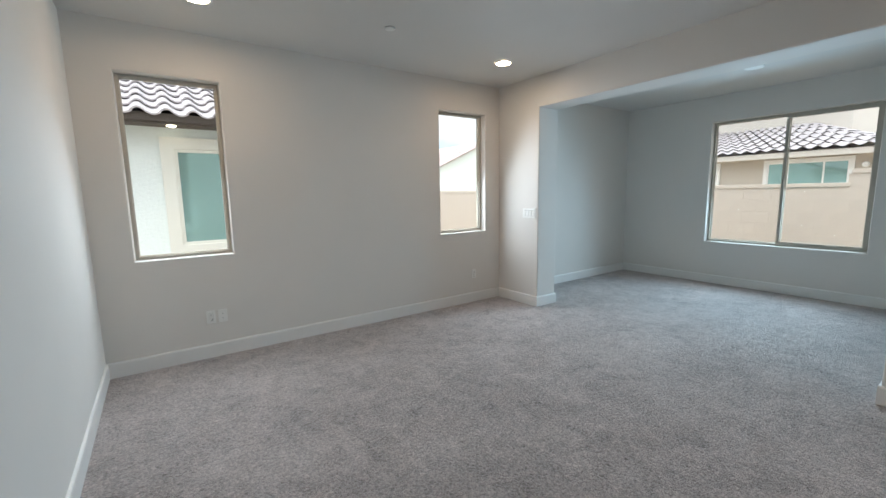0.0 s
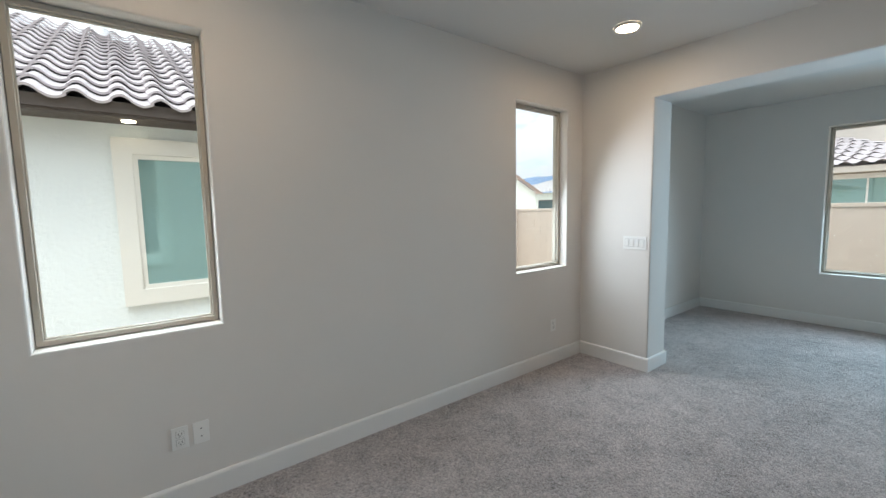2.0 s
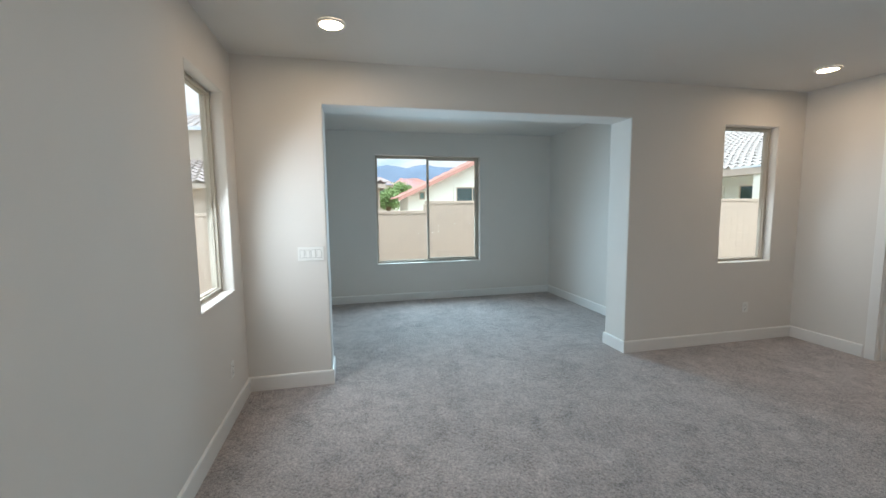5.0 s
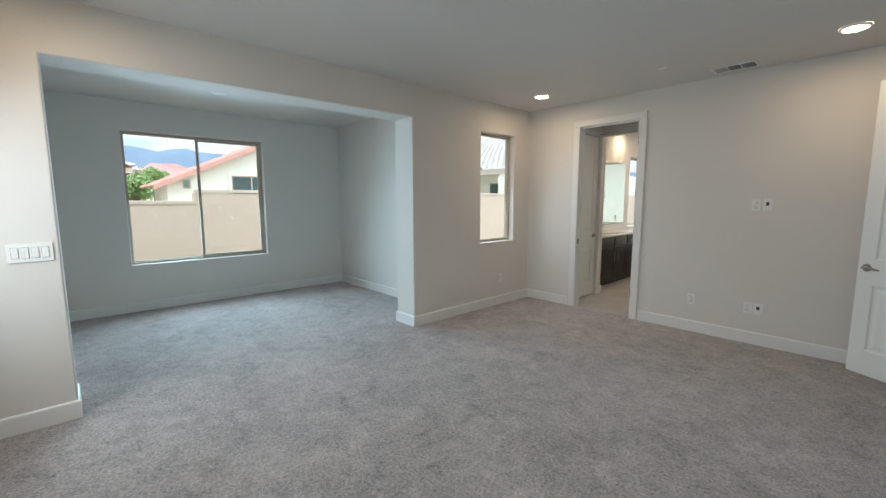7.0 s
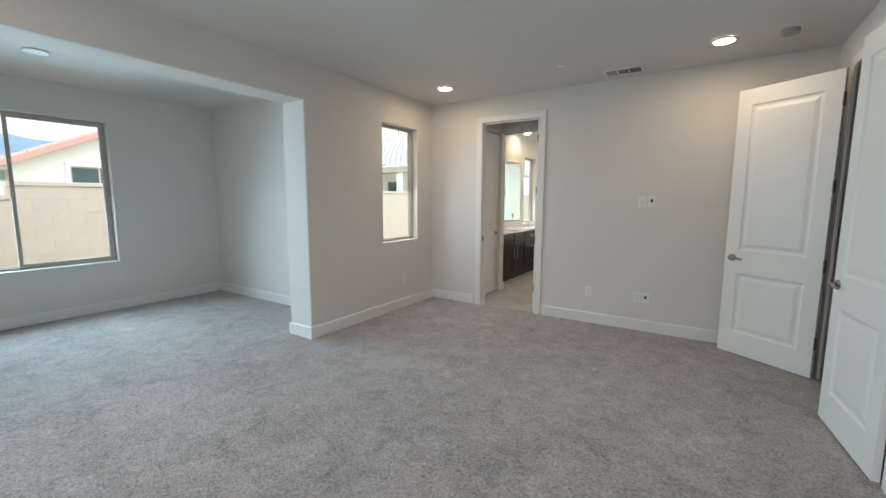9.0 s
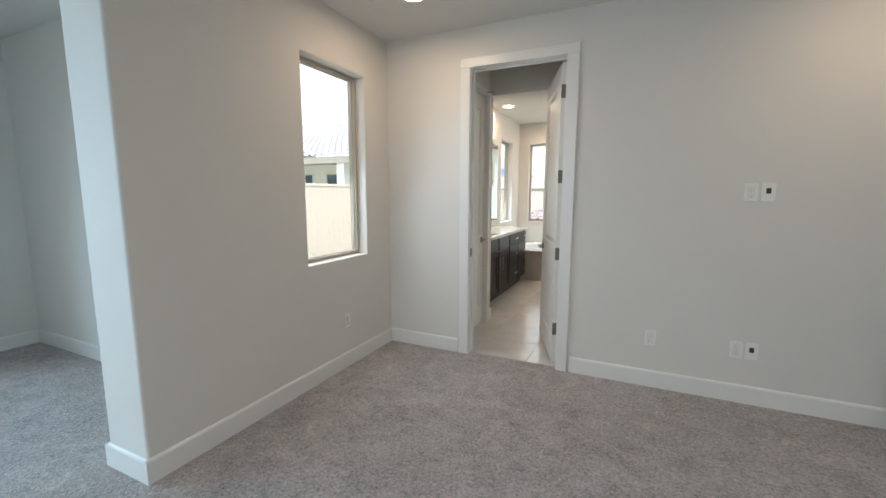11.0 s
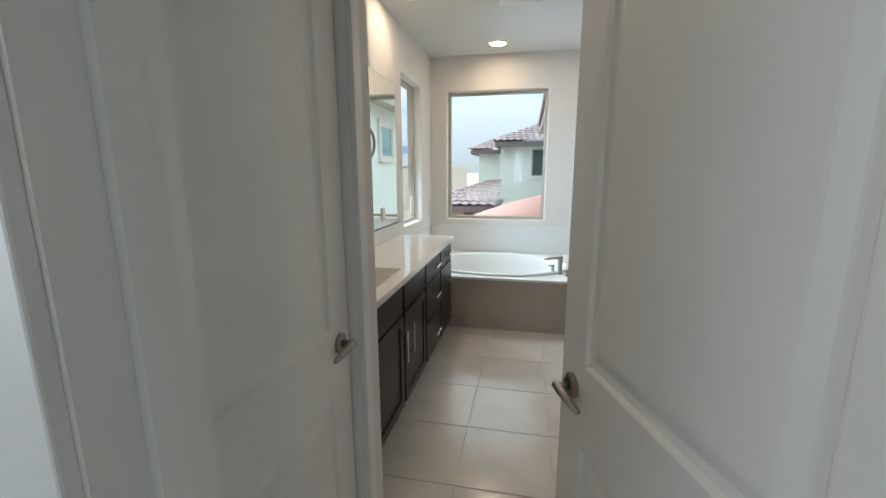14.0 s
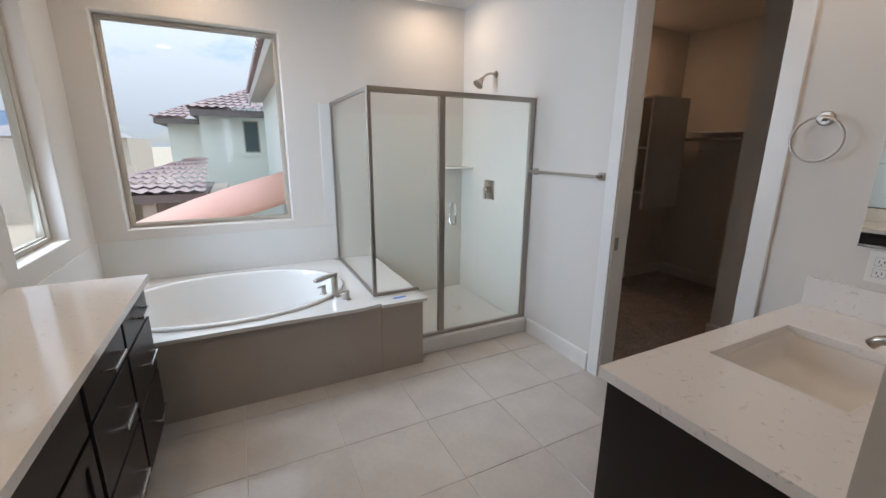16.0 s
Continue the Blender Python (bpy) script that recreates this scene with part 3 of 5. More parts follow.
def door(name, at, angle, width, height=2.41, hinge_side=1, label="", handle=True, handle_z=0.915, plates=True):
    """A white moulded two-panel leaf, its hinge edge at the origin."""
    root = thing(name, (*at, 0), label, "door", kind="structure", turn=angle)
    st, th = 0.112, 0.0175
    holes = [(st, width - st, 0.215, 0.775), (st, width - st, 0.985, height - 0.135)]
    bm = bmesh.new()
    soft_slab(bm, "y", -th, th, 0.002, width, 0.012, height, holes, 0.0)
    part("leaf", bm, DOOR, root)
    for a0, a1, z0, z1 in holes:
        bm = bmesh.new()
        for s in (-1, 1):
            rings = []
            for inset, depth in ((0.0, th), (0.004, th - 0.001), (0.012, th - 0.010), (0.026, th - 0.012), (0.032, th - 0.012), (0.058, th - 0.004), (0.064, th - 0.003)):
                rings.append([(a0 + inset, s * depth, z0 + inset), (a1 - inset, s * depth, z0 + inset), (a1 - inset, s * depth, z1 - inset), (a0 + inset, s * depth, z1 - inset)])
            loft(bm, rings, False, True)
        part("panel", bm, DOOR, root)
    for z in (0.30, 0.93, 1.55, 2.20):
        bm = bmesh.new()
        if plates:
            box(bm, -0.001, 0.0018, -th * 0.95, th * 0.95, z - 0.05, z + 0.05)
        tube(bm, [(-0.004, hinge_side * (th + 0.005), z - 0.05), (-0.004, hinge_side * (th + 0.005), z + 0.05)], 0.0065, 10)
        if plates:
            box(bm, -0.003, -0.0012, -th * 0.9, th * 0.95 + 0.002, z - 0.05, z + 0.05)
        part("hinge", bm, HINGE, root, "dull nickel hinge")
    if handle:
        lever_set(root, width - 0.065, handle_z, -1)
        bm = bmesh.new()
        box(bm, width - 0.0005, width + 0.001, -0.012, 0.012, handle_z - 0.03, handle_z + 0.03)
        part("latch_plate", bm, NICKEL, root)
    return root


door("door_1", (2.749, -2.262), -70.8, 0.757, 2.41, -1, "white moulded two-panel door standing ajar into the bathroom passage")
door("door_2", (XV1 + 0.05, -2.315), -90, 0.75, 2.405, 1, "white moulded two-panel door, closed, beside the passage", handle_z=0.93)
door("door_3", (0.135, -1.556), -33.5, 0.745, 2.42, 1, "white moulded two-panel bedroom door leaf swung open")
door("door_4", (0.118, -0.112), -83.5, 0.725, 2.42, -1, "white moulded two-panel bedroom door leaf, slightly ajar", plates=False)
# catch at the head of the passage door
bolt = thing("door_catch", (XV1, -2.97, 2.36), "small dark metal catch above the passage door", "door catch")
bm = bmesh.new()
tube(bm, [(0.004, 0, 0.075), (-0.05, -0.01, 0.075), (-0.085, -0.012, 0.07)], 0.006, 8)
box(bm, -0.004, 0.004, -0.02, 0.02, 0.062, 0.088, 0.002)
part("arm", bm, BRONZE, bolt)

# ---- wall plates and ceiling fixtures ----


def plate(name, axis, face, side, a, z, kind, wide=0.072, high=0.115, label=""):
    """A white cover plate on a wall: outlet, switches, blank, or an open cable port."""
    root = thing(name, label=label, category=name.replace("_", " "))

    def put(nm, a0, a1, z0, z1, d0, d1, mat, bevel=0.0, lab=""):
        f0, f1 = sorted((face + side * d0, face + side * d1))
        box_part(nm, (f0, f1, a0, a1, z0, z1) if axis == "x" else (a0, a1, f0, f1, z0, z1), mat, root, lab, bevel)
    put("cover", a - wide / 2, a + wide / 2, z - high / 2, z + high / 2, 0.0005, 0.007, PLATE, 0.002)
    if kind == "outlet":
        for dz in (-0.021, 0.021):
            put("socket", a - 0.017, a + 0.017, z + dz - 0.015, z + dz + 0.015, 0.006, 0.0085, PLATE, 0.001)
            # grey surround holds the shade of the seam round the socket
            put("socket_rim", a - 0.0185, a + 0.0185, z + dz - 0.0165, z + dz + 0.0165, 0.0062, 0.0076, GREY)
            # black blocks stand in for the dark inside the slots
            for da in (-0.007, 0.007):
                put("slot", a + da - 0.0013, a + da + 0.0013, z + dz - 0.004, z + dz + 0.006, 0.008, 0.0092, SLOT)
            put("slot", a - 0.0022, a + 0.0022, z + dz - 0.011, z + dz - 0.007, 0.008, 0.0092, SLOT)
    elif kind == "switch":
        n = int(round(wide / 0.048))
        for k in range(n):
            c = a + (k - (n - 1) / 2) * 0.046
            # grey surround holds the shade of the seam round the rocker
            put("rocker_frame", c - 0.0185, c + 0.0185, z - 0.0355, z + 0.0355, 0.0062, 0.0078, GREY)
            put("rocker", c - 0.016, c + 0.016, z - 0.033, z + 0.033, 0.006, 0.011, PLATE, 0.003)
    elif kind == "port":
        # a black block stands in for the dark inside the hole
        put("opening", a - 0.013, a + 0.013, z - 0.008, z + 0.026, 0.0065, 0.0085, SLOT, 0.0, "dark cable opening")
    elif kind == "screws":
        for dz in (-0.02, 0.02):
            put("screw", a - 0.003, a + 0.003, z + dz - 0.003, z + dz + 0.003, 0.0065, 0.0085, SLOT)
    return root


plate("light_switch", "x", XE, -1, 3.125, 1.155, "switch", 0.21, 0.118, "white four-gang rocker switch plate")
plate("wall_outlet", "y", YN, -1, 0.83, 0.365, "outlet", label="white duplex outlet above the baseboard")
plate("data_outlet", "y", YN, -1, 0.922, 0.365, "screws", label="white data plate beside the outlet")
plate("wall_outlet", "y", YN, -1, 3.83, 0.37, "outlet", label="white duplex outlet below the narrow window")
plate("wall_outlet", "x", XE, -1, -1.485, 0.385, "outlet", label="white duplex outlet below the window")
plate("wall_outlet", "y", YS, 1, 2.045, 0.37, "outlet", label="white duplex outlet near the bathroom door")
plate("wall_outlet", "y", YS, 1, 1.53, 1.425, "outlet", label="white duplex outlet at television height")
plate("cable_port", "y", YS, 1, 1.44, 1.425, "port", label="white cable pass-through plate with a dark opening")
plate("wall_outlet", "y", YS, 1, 1.525, 0.37, "outlet", label="white duplex outlet low on the wall")
plate("cable_port", "y", YS, 1, 1.44, 0.37, "port", label="white cable pass-through plate low on the wall")


def downlight(x, y):
    root = thing("downlight", (x, y, HT), "flat round recessed ceiling light, glowing warm white", "ceiling light", "recessed ceiling lights")
    bm = bmesh.new()
    rings = [ring_round(0, 0, z, r, r, 40) for r, z in ((0.094, -0.0005), (0.093, -0.008), (0.086, -0.014), (0.074, -0.014), (0.070, -0.009))]
    loft(bm, rings)
    part("trim_ring", bm, PLATE, root, smooth=True)
    bm = bmesh.new()
    bm.faces.new([bm.verts.new(p) for p in ring_round(0, 0, -0.0105, 0.0715, 0.0715, 40)][::-1])
    part("lens", bm, LENS, root, "glowing warm lens")
    return root


first = downlight(0.875, 2.95)
# the last is unseen, set near the wall to brighten it and the second sink
for x, y in ((3.59, 2.87), (3.635, -1.48), (0.92, -1.475), (3.47, -6.38), (1.71, -6.40), (4.02, -5.09), (4.0, -3.95), (1.57, -3.82)):
    copy_thing(first, pose(x, y, HT))


dim = copy_thing(first, pose(-0.30, -6.12, HT))
dim["label"] = "flat round closet ceiling light, glowing dimly"
for o in dim.children:
    if o.name.startswith("lens"):
        o.data = o.data.copy()
        o.data.materials[0] = LENS_DIM
off = copy_thing(first, pose(6.08, 1.50, HT))
off["label"], off["group"] = "flat round recessed ceiling light, switched off", "recessed ceiling lights"
for o in off.children:
    if o.name.startswith("lens"):
        o.data = o.data.copy()
        o.data.materials[0] = PLATE
        o["label"] = "unlit white lens"


def disc_fixture(name, x, y, r, h, label, category, mat=PLATE):
    root = thing(name, (x, y, HT), label, category)
    bm = bmesh.new()
    loft(bm, [ring_round(0, 0, z, q, q, 28) for q, z in ((r, -0.0005), (r, -h * 0.6), (r * 0.93, -h * 0.9), (r * 0.75, -h))], False, True)
    part("cover", bm, mat, root)
    return root


disc_fixture("sprinkler_cover", 2.20, 2.72, 0.042, 0.010, "small round white sprinkler cover on the ceiling", "sprinkler")
disc_fixture("sprinkler_cover", 2.23, -1.40, 0.042, 0.010, "small round white sprinkler cover on the ceiling", "sprinkler")
smoke = disc_fixture("smoke_detector", 0.50, -1.49, 0.060, 0.038, "round smoke detector with a dark grey cover on the ceiling", "smoke detector", DARK_PLASTIC)


def register(name, x, y, sx, sy, mat_slat, label, banks=False):
    """A stamped ceiling grille; with banks, its outer thirds have slats across those of the middle."""
    root = thing(name, (x, y, HT), label, "ceiling vent")
    bm = bmesh.new()
    soft_slab(bm, "z", -0.009, -0.0005, -sx / 2, sx / 2, -sy / 2, sy / 2, [(-sx / 2 + 0.018, sx / 2 - 0.018, -sy / 2 + 0.018, sy / 2 - 0.018)], 0.002)
    part("frame", bm, PLATE, root)
    # with SLOT, its black stands in for the unlit duct behind
    box_part("backing", (-sx / 2 + 0.012, sx / 2 - 0.012, -sy / 2 + 0.012, sy / 2 - 0.012, -0.0045, -0.0008), mat_slat, root)
    hx, hy = sx / 2 - 0.02, sy / 2 - 0.02

    def slat(x0, x1, y0, y1, lean):
        bm = bmesh.new()
        box(bm, x0, x1, y0, y1, -0.0012, 0.0012)
        mid = Vector(((x0 + x1) / 2, (y0 + y1) / 2, 0))
        turn = Matrix.Rotation(radians(lean), 4, "X" if x1 - x0 > y1 - y0 else "Y")
        bmesh.ops.transform(bm, matrix=Matrix.Translation(mid + Vector((0, 0, -0.0095))) @ turn @ Matrix.Translation(-mid), verts=bm.verts)
        # with banks, the dark of the gaps is put into the slats' grey
        part("slat", bm, GREY if banks else PLATE, root)
    if banks:
        for k in range(5):
            c = -hx / 3 + (k + 0.5) * (2 * hx / 3) / 5
            slat(c - 0.0045, c + 0.0045, -hy, hy, 0 if k == 2 else 35 * (k - 2) / 2)
        for side in (-1, 1):
            for k in range(6):
                c = -hy + (k + 0.5) * 2 * hy / 6
                slat(*sorted((side * (hx / 3 + 0.008), side * hx)), c - 0.0045, c + 0.0045, 38 * side)
            box_part("divider", (side * hx / 3 - 0.003, side * hx / 3 + 0.003, -hy, hy, -0.014, -0.004), PLATE, root)
    else:
        n = int(2 * hx / 0.022)
        for k in range(n):
            c = -hx + (k + 0.5) * 2 * hx / n
            slat(c - 0.006, c + 0.006, -hy, hy, 0)
    return root


register("ceiling_vent", 1.75, -1.90, 0.36, 0.19, SLOT, "white three-way air register on the ceiling", True)
register("exhaust_fan", 3.25, -5.29, 0.27, 0.27, PLATE, "square white exhaust fan grille on the bathroom ceiling")

# ---- bathroom ----
bm = bmesh.new()
slab(bm, "z", -0.06, -0.004, XB - 0.05, XE + 0.05, YB - 0.05, YS - 0.046)
bath_floor = setting("floor_bath", bm, GROUT, "square greige porcelain floor tiles with thin grout joints", "tile floor")


def sink_bowl(name, cx, cy, half_x, half_y, zt, label):
    root = thing(name, (cx, cy, zt), label, "sink")
    bm = bmesh.new()
    rings = [ring_round(0, 0, z, half_x + d, half_y + d, 48, p) for d, z, p in
             ((0.03, -0.021, 14), (0.004, -0.022, 14), (-0.002, -0.05, 12), (-0.008, -0.11, 10), (-0.03, -0.138, 7), (-0.07, -0.148, 5))]
    rings += [ring_round(0, 0, -0.152, 0.024, 0.024, 48)]
    loft(bm, rings, False, True)
    part("bowl", bm, BISQUE, root, smooth=True)
    bm = bmesh.new()
    loft(bm, [ring_round(0, 0, z, r, r, 24) for r, z in ((0.032, -0.1485), (0.031, -0.144), (0.022, -0.144), (0.018, -0.150))])
    loft(bm, [ring_round(0, 0, z, r, r, 20) for r, z in ((0.017, -0.149), (0.017, -0.138), (0.010, -0.134))], False, True)
    part("drain", bm, NICKEL, root, "nickel drain", True)
    bm = bmesh.new()
    tube(bm, [(half_x * 0.0, half_y - 0.004, -0.055), (half_x * 0.0, half_y - 0.010, -0.055)] if half_x > half_y else [(half_x - 0.004, 0, -0.055), (half_x - 0.010, 0, -0.055)], 0.011, 14)
    part("overflow_ring", bm, NICKEL, root)
    return root


def sink_faucet(name, at, turn, label):
    """A tall single-lever faucet; its spout runs along local -y."""
    root = thing(name, at, label, "faucet", turn=turn)
    bm = bmesh.new()
    loft(bm, [ring_round(0, 0, z, a, b, 28, 2.6) for a, b, z in ((0.075, 0.029, 0.0), (0.075, 0.029, 0.004), (0.070, 0.025, 0.007))], False, True)
    part("base_plate", bm, NICKEL, root)
    bm = bmesh.new()
    tube(bm, [(0, 0, 0.006), (0, 0, 0.012), (0, 0, 0.02), (0, 0, 0.180), (0, 0, 0.188)], [0.030, 0.028, 0.0225, 0.0205, 0.019], 24)
    part("body", bm, NICKEL, root, smooth=False)
    bm = bmesh.new()
    tube(bm, [(0, -0.01, 0.120), (0, -0.07, 0.128), (0, -0.115, 0.127), (0, -0.135, 0.117), (0, -0.148, 0.100)], [0.016, 0.0145, 0.014, 0.0138, 0.0138], 18)
    part("spout", bm, NICKEL, root, smooth=True)
    bm = bmesh.new()
    box(bm, -0.013, 0.013, -0.100, 0.022, 0.190, 0.197, 0.003)
    tube(bm, [(0, 0, 0.187), (0, 0, 0.198)], 0.021, 20)
    part("lever", bm, NICKEL, root)
    return root


def bar_pull(parent, axis, at, length, out, vertical=False, mat=STEEL):
    """A flat bar handle on two posts, standing out along axis."""
    root = thing_part("handle", parent)
    bm = bmesh.new()
    x, y, z = at
    h = length / 2

    def put(u0, u1, o0, o1, w):
        oo = sorted((out * o0, out * o1))
        if axis == "x":
            if vertical:
                box(bm, x + oo[0], x + oo[1], y - w, y + w, z + u0, z + u1, 0.0015)
            else:
                box(bm, x + oo[0], x + oo[1], y + u0, y + u1, z - w, z + w, 0.0015)
        else:
            if vertical:
                box(bm, x - w, x + w, y + oo[0], y + oo[1], z + u0, z + u1, 0.0015)
            else:
                box(bm, x + u0, x + u1, y + oo[0], y + oo[1], z - w, z + w, 0.0015)
    put(-h, h, 0.035, 0.044, 0.0075)
    put(-h, -h + 0.010, 0.0, 0.040, 0.006)
    put(h - 0.010, h, 0.0, 0.040, 0.006)
    part("bar", bm, mat, root, "bright bar pull")
    return root


def front(parent, name, axis, face, out, a0, a1, z0, z1, shaker=True):
    """A door or drawer front 2 cm proud of the carcass; shaker fronts have a sunk field."""
    bm = bmesh.new()
    f0, f1 = sorted((face, face + out * 0.019))
    if shaker:
        w = 0.055
        soft_slab(bm, axis, f0, f1, a0, a1, z0, z1, [(a0 + w, a1 - w, z0 + w, z1 - w)], 0.002)
        g0, g1 = sorted((face + out * 0.001, face + out * 0.011))
        box(bm, *((g0, g1, a0 + w, a1 - w, z0 + w, z1 - w) if axis == "x" else (a0 + w, a1 - w, g0, g1, z0 + w, z1 - w)))
    else:
        box(bm, *((f0, f1, a0, a1, z0, z1) if axis == "x" else (a0, a1, f0, f1, z0, z1)), bevel=0.002)
    return part(name, bm, ESPRESSO, parent)


XF = 3.80
ZC, TC = 0.885, 0.032
YC0, YC1 = -5.455, YV - 0.002


def carcass(name, y0, y1, label):
    root = thing(name, label=label, category="vanity cabinet")
    box_part("body", (XF, XE - 0.002, y0, y1, 0.10, 0.70), ESPRESSO, root, bevel=0.001)
    bm = bmesh.new()
    slab(bm, "z", 0.7005, ZC - TC - 0.001, XF, XE - 0.002, y0, y1, [(XF + 0.018, XE - 0.02, y0 + 0.018, y1 - 0.018)])
    part("top_frame", bm, ESPRESSO, root)
    box_part("toe_kick", (XF + 0.06, XE - 0.004, y0 + 0.002, y1 - 0.002, 0.0, 0.10), ESPRESSO, root)
    return root


sink_cab = carcass("sink_cabinet", -4.505, YV - 0.003, "dark espresso sink cabinet with shaker doors and bar pulls")
for y0, y1, hy in ((-3.985, YV - 0.025, -3.930), (-4.490, -4.015, -4.062)):
    front(sink_cab, "false_front", "x", XF, -1, y0, y1, 0.675, 0.835, False)
    d = front(sink_cab, "door", "x", XF, -1, y0, y1, 0.115, 0.660)
    bar_pull(d, "x", (XF - 0.019, hy, 0.500), 0.18, -1, True)
for y0, y1, nm in ((-4.985, -4.508, "a"), (-5.450, -4.988, "b")):
    cab = carcass("drawer_cabinet", y0, y1, "dark espresso three-drawer cabinet with bar pulls")
    for z0, z1 in ((0.690, 0.835), (0.405, 0.675), (0.115, 0.390)):
        d = front(cab, "drawer_front", "x", XF, -1, y0 + 0.014, y1 - 0.014, z0, z1, False)
        bar_pull(d, "x", (XF - 0.019, (y0 + y1) / 2, (z0 + z1) / 2 + 0.012), 0.15, -1)

SKX, SKY = 4.005, -3.93
bm = bmesh.new()
soft_slab(bm, "z", ZC - TC, ZC, 3.757, XE - 0.002, YC0, YC1, [(SKX - 0.165, SKX + 0.165, SKY - 0.235, SKY + 0.235)], 0.003)
top = tagged(link("worktop", bm, QUARTZ), "polished white quartz worktop with faint grey veins", "worktop")
sink_bowl("undermount_sink", SKX, SKY, 0.165, 0.235, ZC, "rectangular cream undermount sink set in the quartz worktop")
sink_faucet("sink_faucet", (4.215, SKY, ZC), -90, "brushed nickel single-lever sink faucet")
bm = bmesh.new()
box(bm, XE - 0.022, XE - 0.002, YC0, YC1 - 0.001, ZC + 0.0005, 1.0, 0.002)
tagged(link("backsplash", bm, QUARTZ), "low white quartz backsplash strip behind the worktop", "backsplash")
mir = thing("vanity_mirror", label="large frameless wall mirror above the worktop", category="mirror")
bm = bmesh.new()
box(bm, XE - 0.008, XE - 0.001, -5.41, -3.32, 1.004, 2.19)
part("glass", bm, MIRROR, mir)
box_part("bottom_channel", (XE - 0.013, XE - 0.001, -5.41, -3.32, 1.0005, 1.012), HINGE, mir)
box_part("top_channel", (XE - 0.011, XE - 0.001, -5.41, -3.32, 2.188, 2.196), STEEL, mir)
plate("wall_outlet", "x", XE - 0.009, -1, -5.04, 1.11, "outlet", label="white outlet set in the mirror above the backsplash")


def towel_ring(at, turn):
    root = thing("towel_ring", at, "brushed nickel towel ring on the wall", "towel ring", turn=turn)
    bm = bmesh.new()
    tube(bm, [(0, 0, 0), (0, -0.008, 0), (0, -0.012, 0)], [0.028, 0.028, 0.022], 24)
    tube(bm, [(0, -0.01, 0), (0, -0.05, 0)], 0.011, 14)
    part("mount", bm, NICKEL, root)
    bm = bmesh.new()
    pts = [(0.082 * math.sin(a), -0.046, -0.080 + 0.082 * math.cos(a)) for a in [2 * math.pi * k / 40 for k in range(41)]]
    tube(bm, pts, 0.005, 10, False)
    part("ring", bm, NICKEL, root, smooth=True)
    return root


towel_ring((3.728, YV, 1.625), 0)
towel_ring((XB, -3.915, 1.615), 90)

# right-hand vanity on the north wall
VY0, VY1, VX1 = -3.855, -3.267, 2.435
cab = thing("sink_cabinet", label="dark espresso sink cabinet with a plain end panel", category="vanity cabinet")
box_part("body", (XB + 0.002, VX1 - 0.03, VY0 + 0.045, VY1, 0.10, 0.70), ESPRESSO, cab, bevel=0.001)
bm = bmesh.new()
slab(bm, "z", 0.7005, ZC - TC - 0.001, XB + 0.002, VX1 - 0.03, VY0 + 0.045, VY1, [(XB + 0.02, VX1 - 0.048, VY0 + 0.063, VY1 - 0.018)])
part("top_frame", bm, ESPRESSO, cab)
box_part("end_panel", (VX1 - 0.029, VX1 - 0.012, VY0 + 0.024, VY1, 0.0, ZC - TC - 0.001), ESPRESSO, cab, bevel=0.001)
box_part("toe_kick", (XB + 0.004, VX1 - 0.03, VY0 + 0.10, VY1, 0.0, 0.10), ESPRESSO, cab)
for x0, x1, hx in ((1.30, 1.835, 1.79), (1.865, 2.39, 1.91)):
    front(cab, "false_front", "y", VY0 + 0.045, -1, x0, x1, 0.675, 0.835, False)
    d = front(cab, "door", "y", VY0 + 0.045, -1, x0, x1, 0.115, 0.660)
    bar_pull(d, "y", (hx, VY0 + 0.026, 0.56), 0.17, -1, True)
S2X, S2Y = 1.825, -3.60
bm = bmesh.new()
soft_slab(bm, "z", ZC - TC, ZC, XB + 0.002, VX1, VY0, VY1, [(S2X - 0.235, S2X + 0.235, S2Y - 0.165, S2Y + 0.165)], 0.003)
tagged(link("worktop", bm, QUARTZ), "polished white quartz worktop with brown flecks", "worktop")
sink_bowl("undermount_sink", S2X, S2Y, 0.235, 0.165, ZC, "rectangular cream undermount sink lit warmly from above")
sink_faucet("sink_faucet", (S2X, -3.345, ZC), 0, "brushed nickel single-lever sink faucet")
bm = bmesh.new()
box(bm, XB + 0.002, XB + 0.022, VY0, VY1 - 0.022, ZC + 0.0005, 1.0, 0.002)
tagged(link("side_splash", bm, QUARTZ), "low white quartz splash strip on the side wall", "backsplash")
bm = bmesh.new()
box(bm, XB + 0.002, VX1, VY1 - 0.021, VY1 - 0.001, ZC + 0.0005, 1.0, 0.002)
tagged(link("backsplash", bm, QUARTZ), "low white quartz backsplash strip behind the worktop", "backsplash")
m2 = thing("vanity_mirror", label="frameless mirror on the wall beside the towel ring", category="mirror")
box_part("glass", (XB + 0.001, XB + 0.008, -3.735, -3.27, 1.16, 2.19), MIRROR, m2)
box_part("bottom_channel", (XB + 0.001, XB + 0.012, -3.735, -3.27, 1.152, 1.161), STEEL, m2)
plate("wall_outlet", "x", XB, 1, -3.66, 1.085, "outlet", label="white duplex outlet below the side mirror")

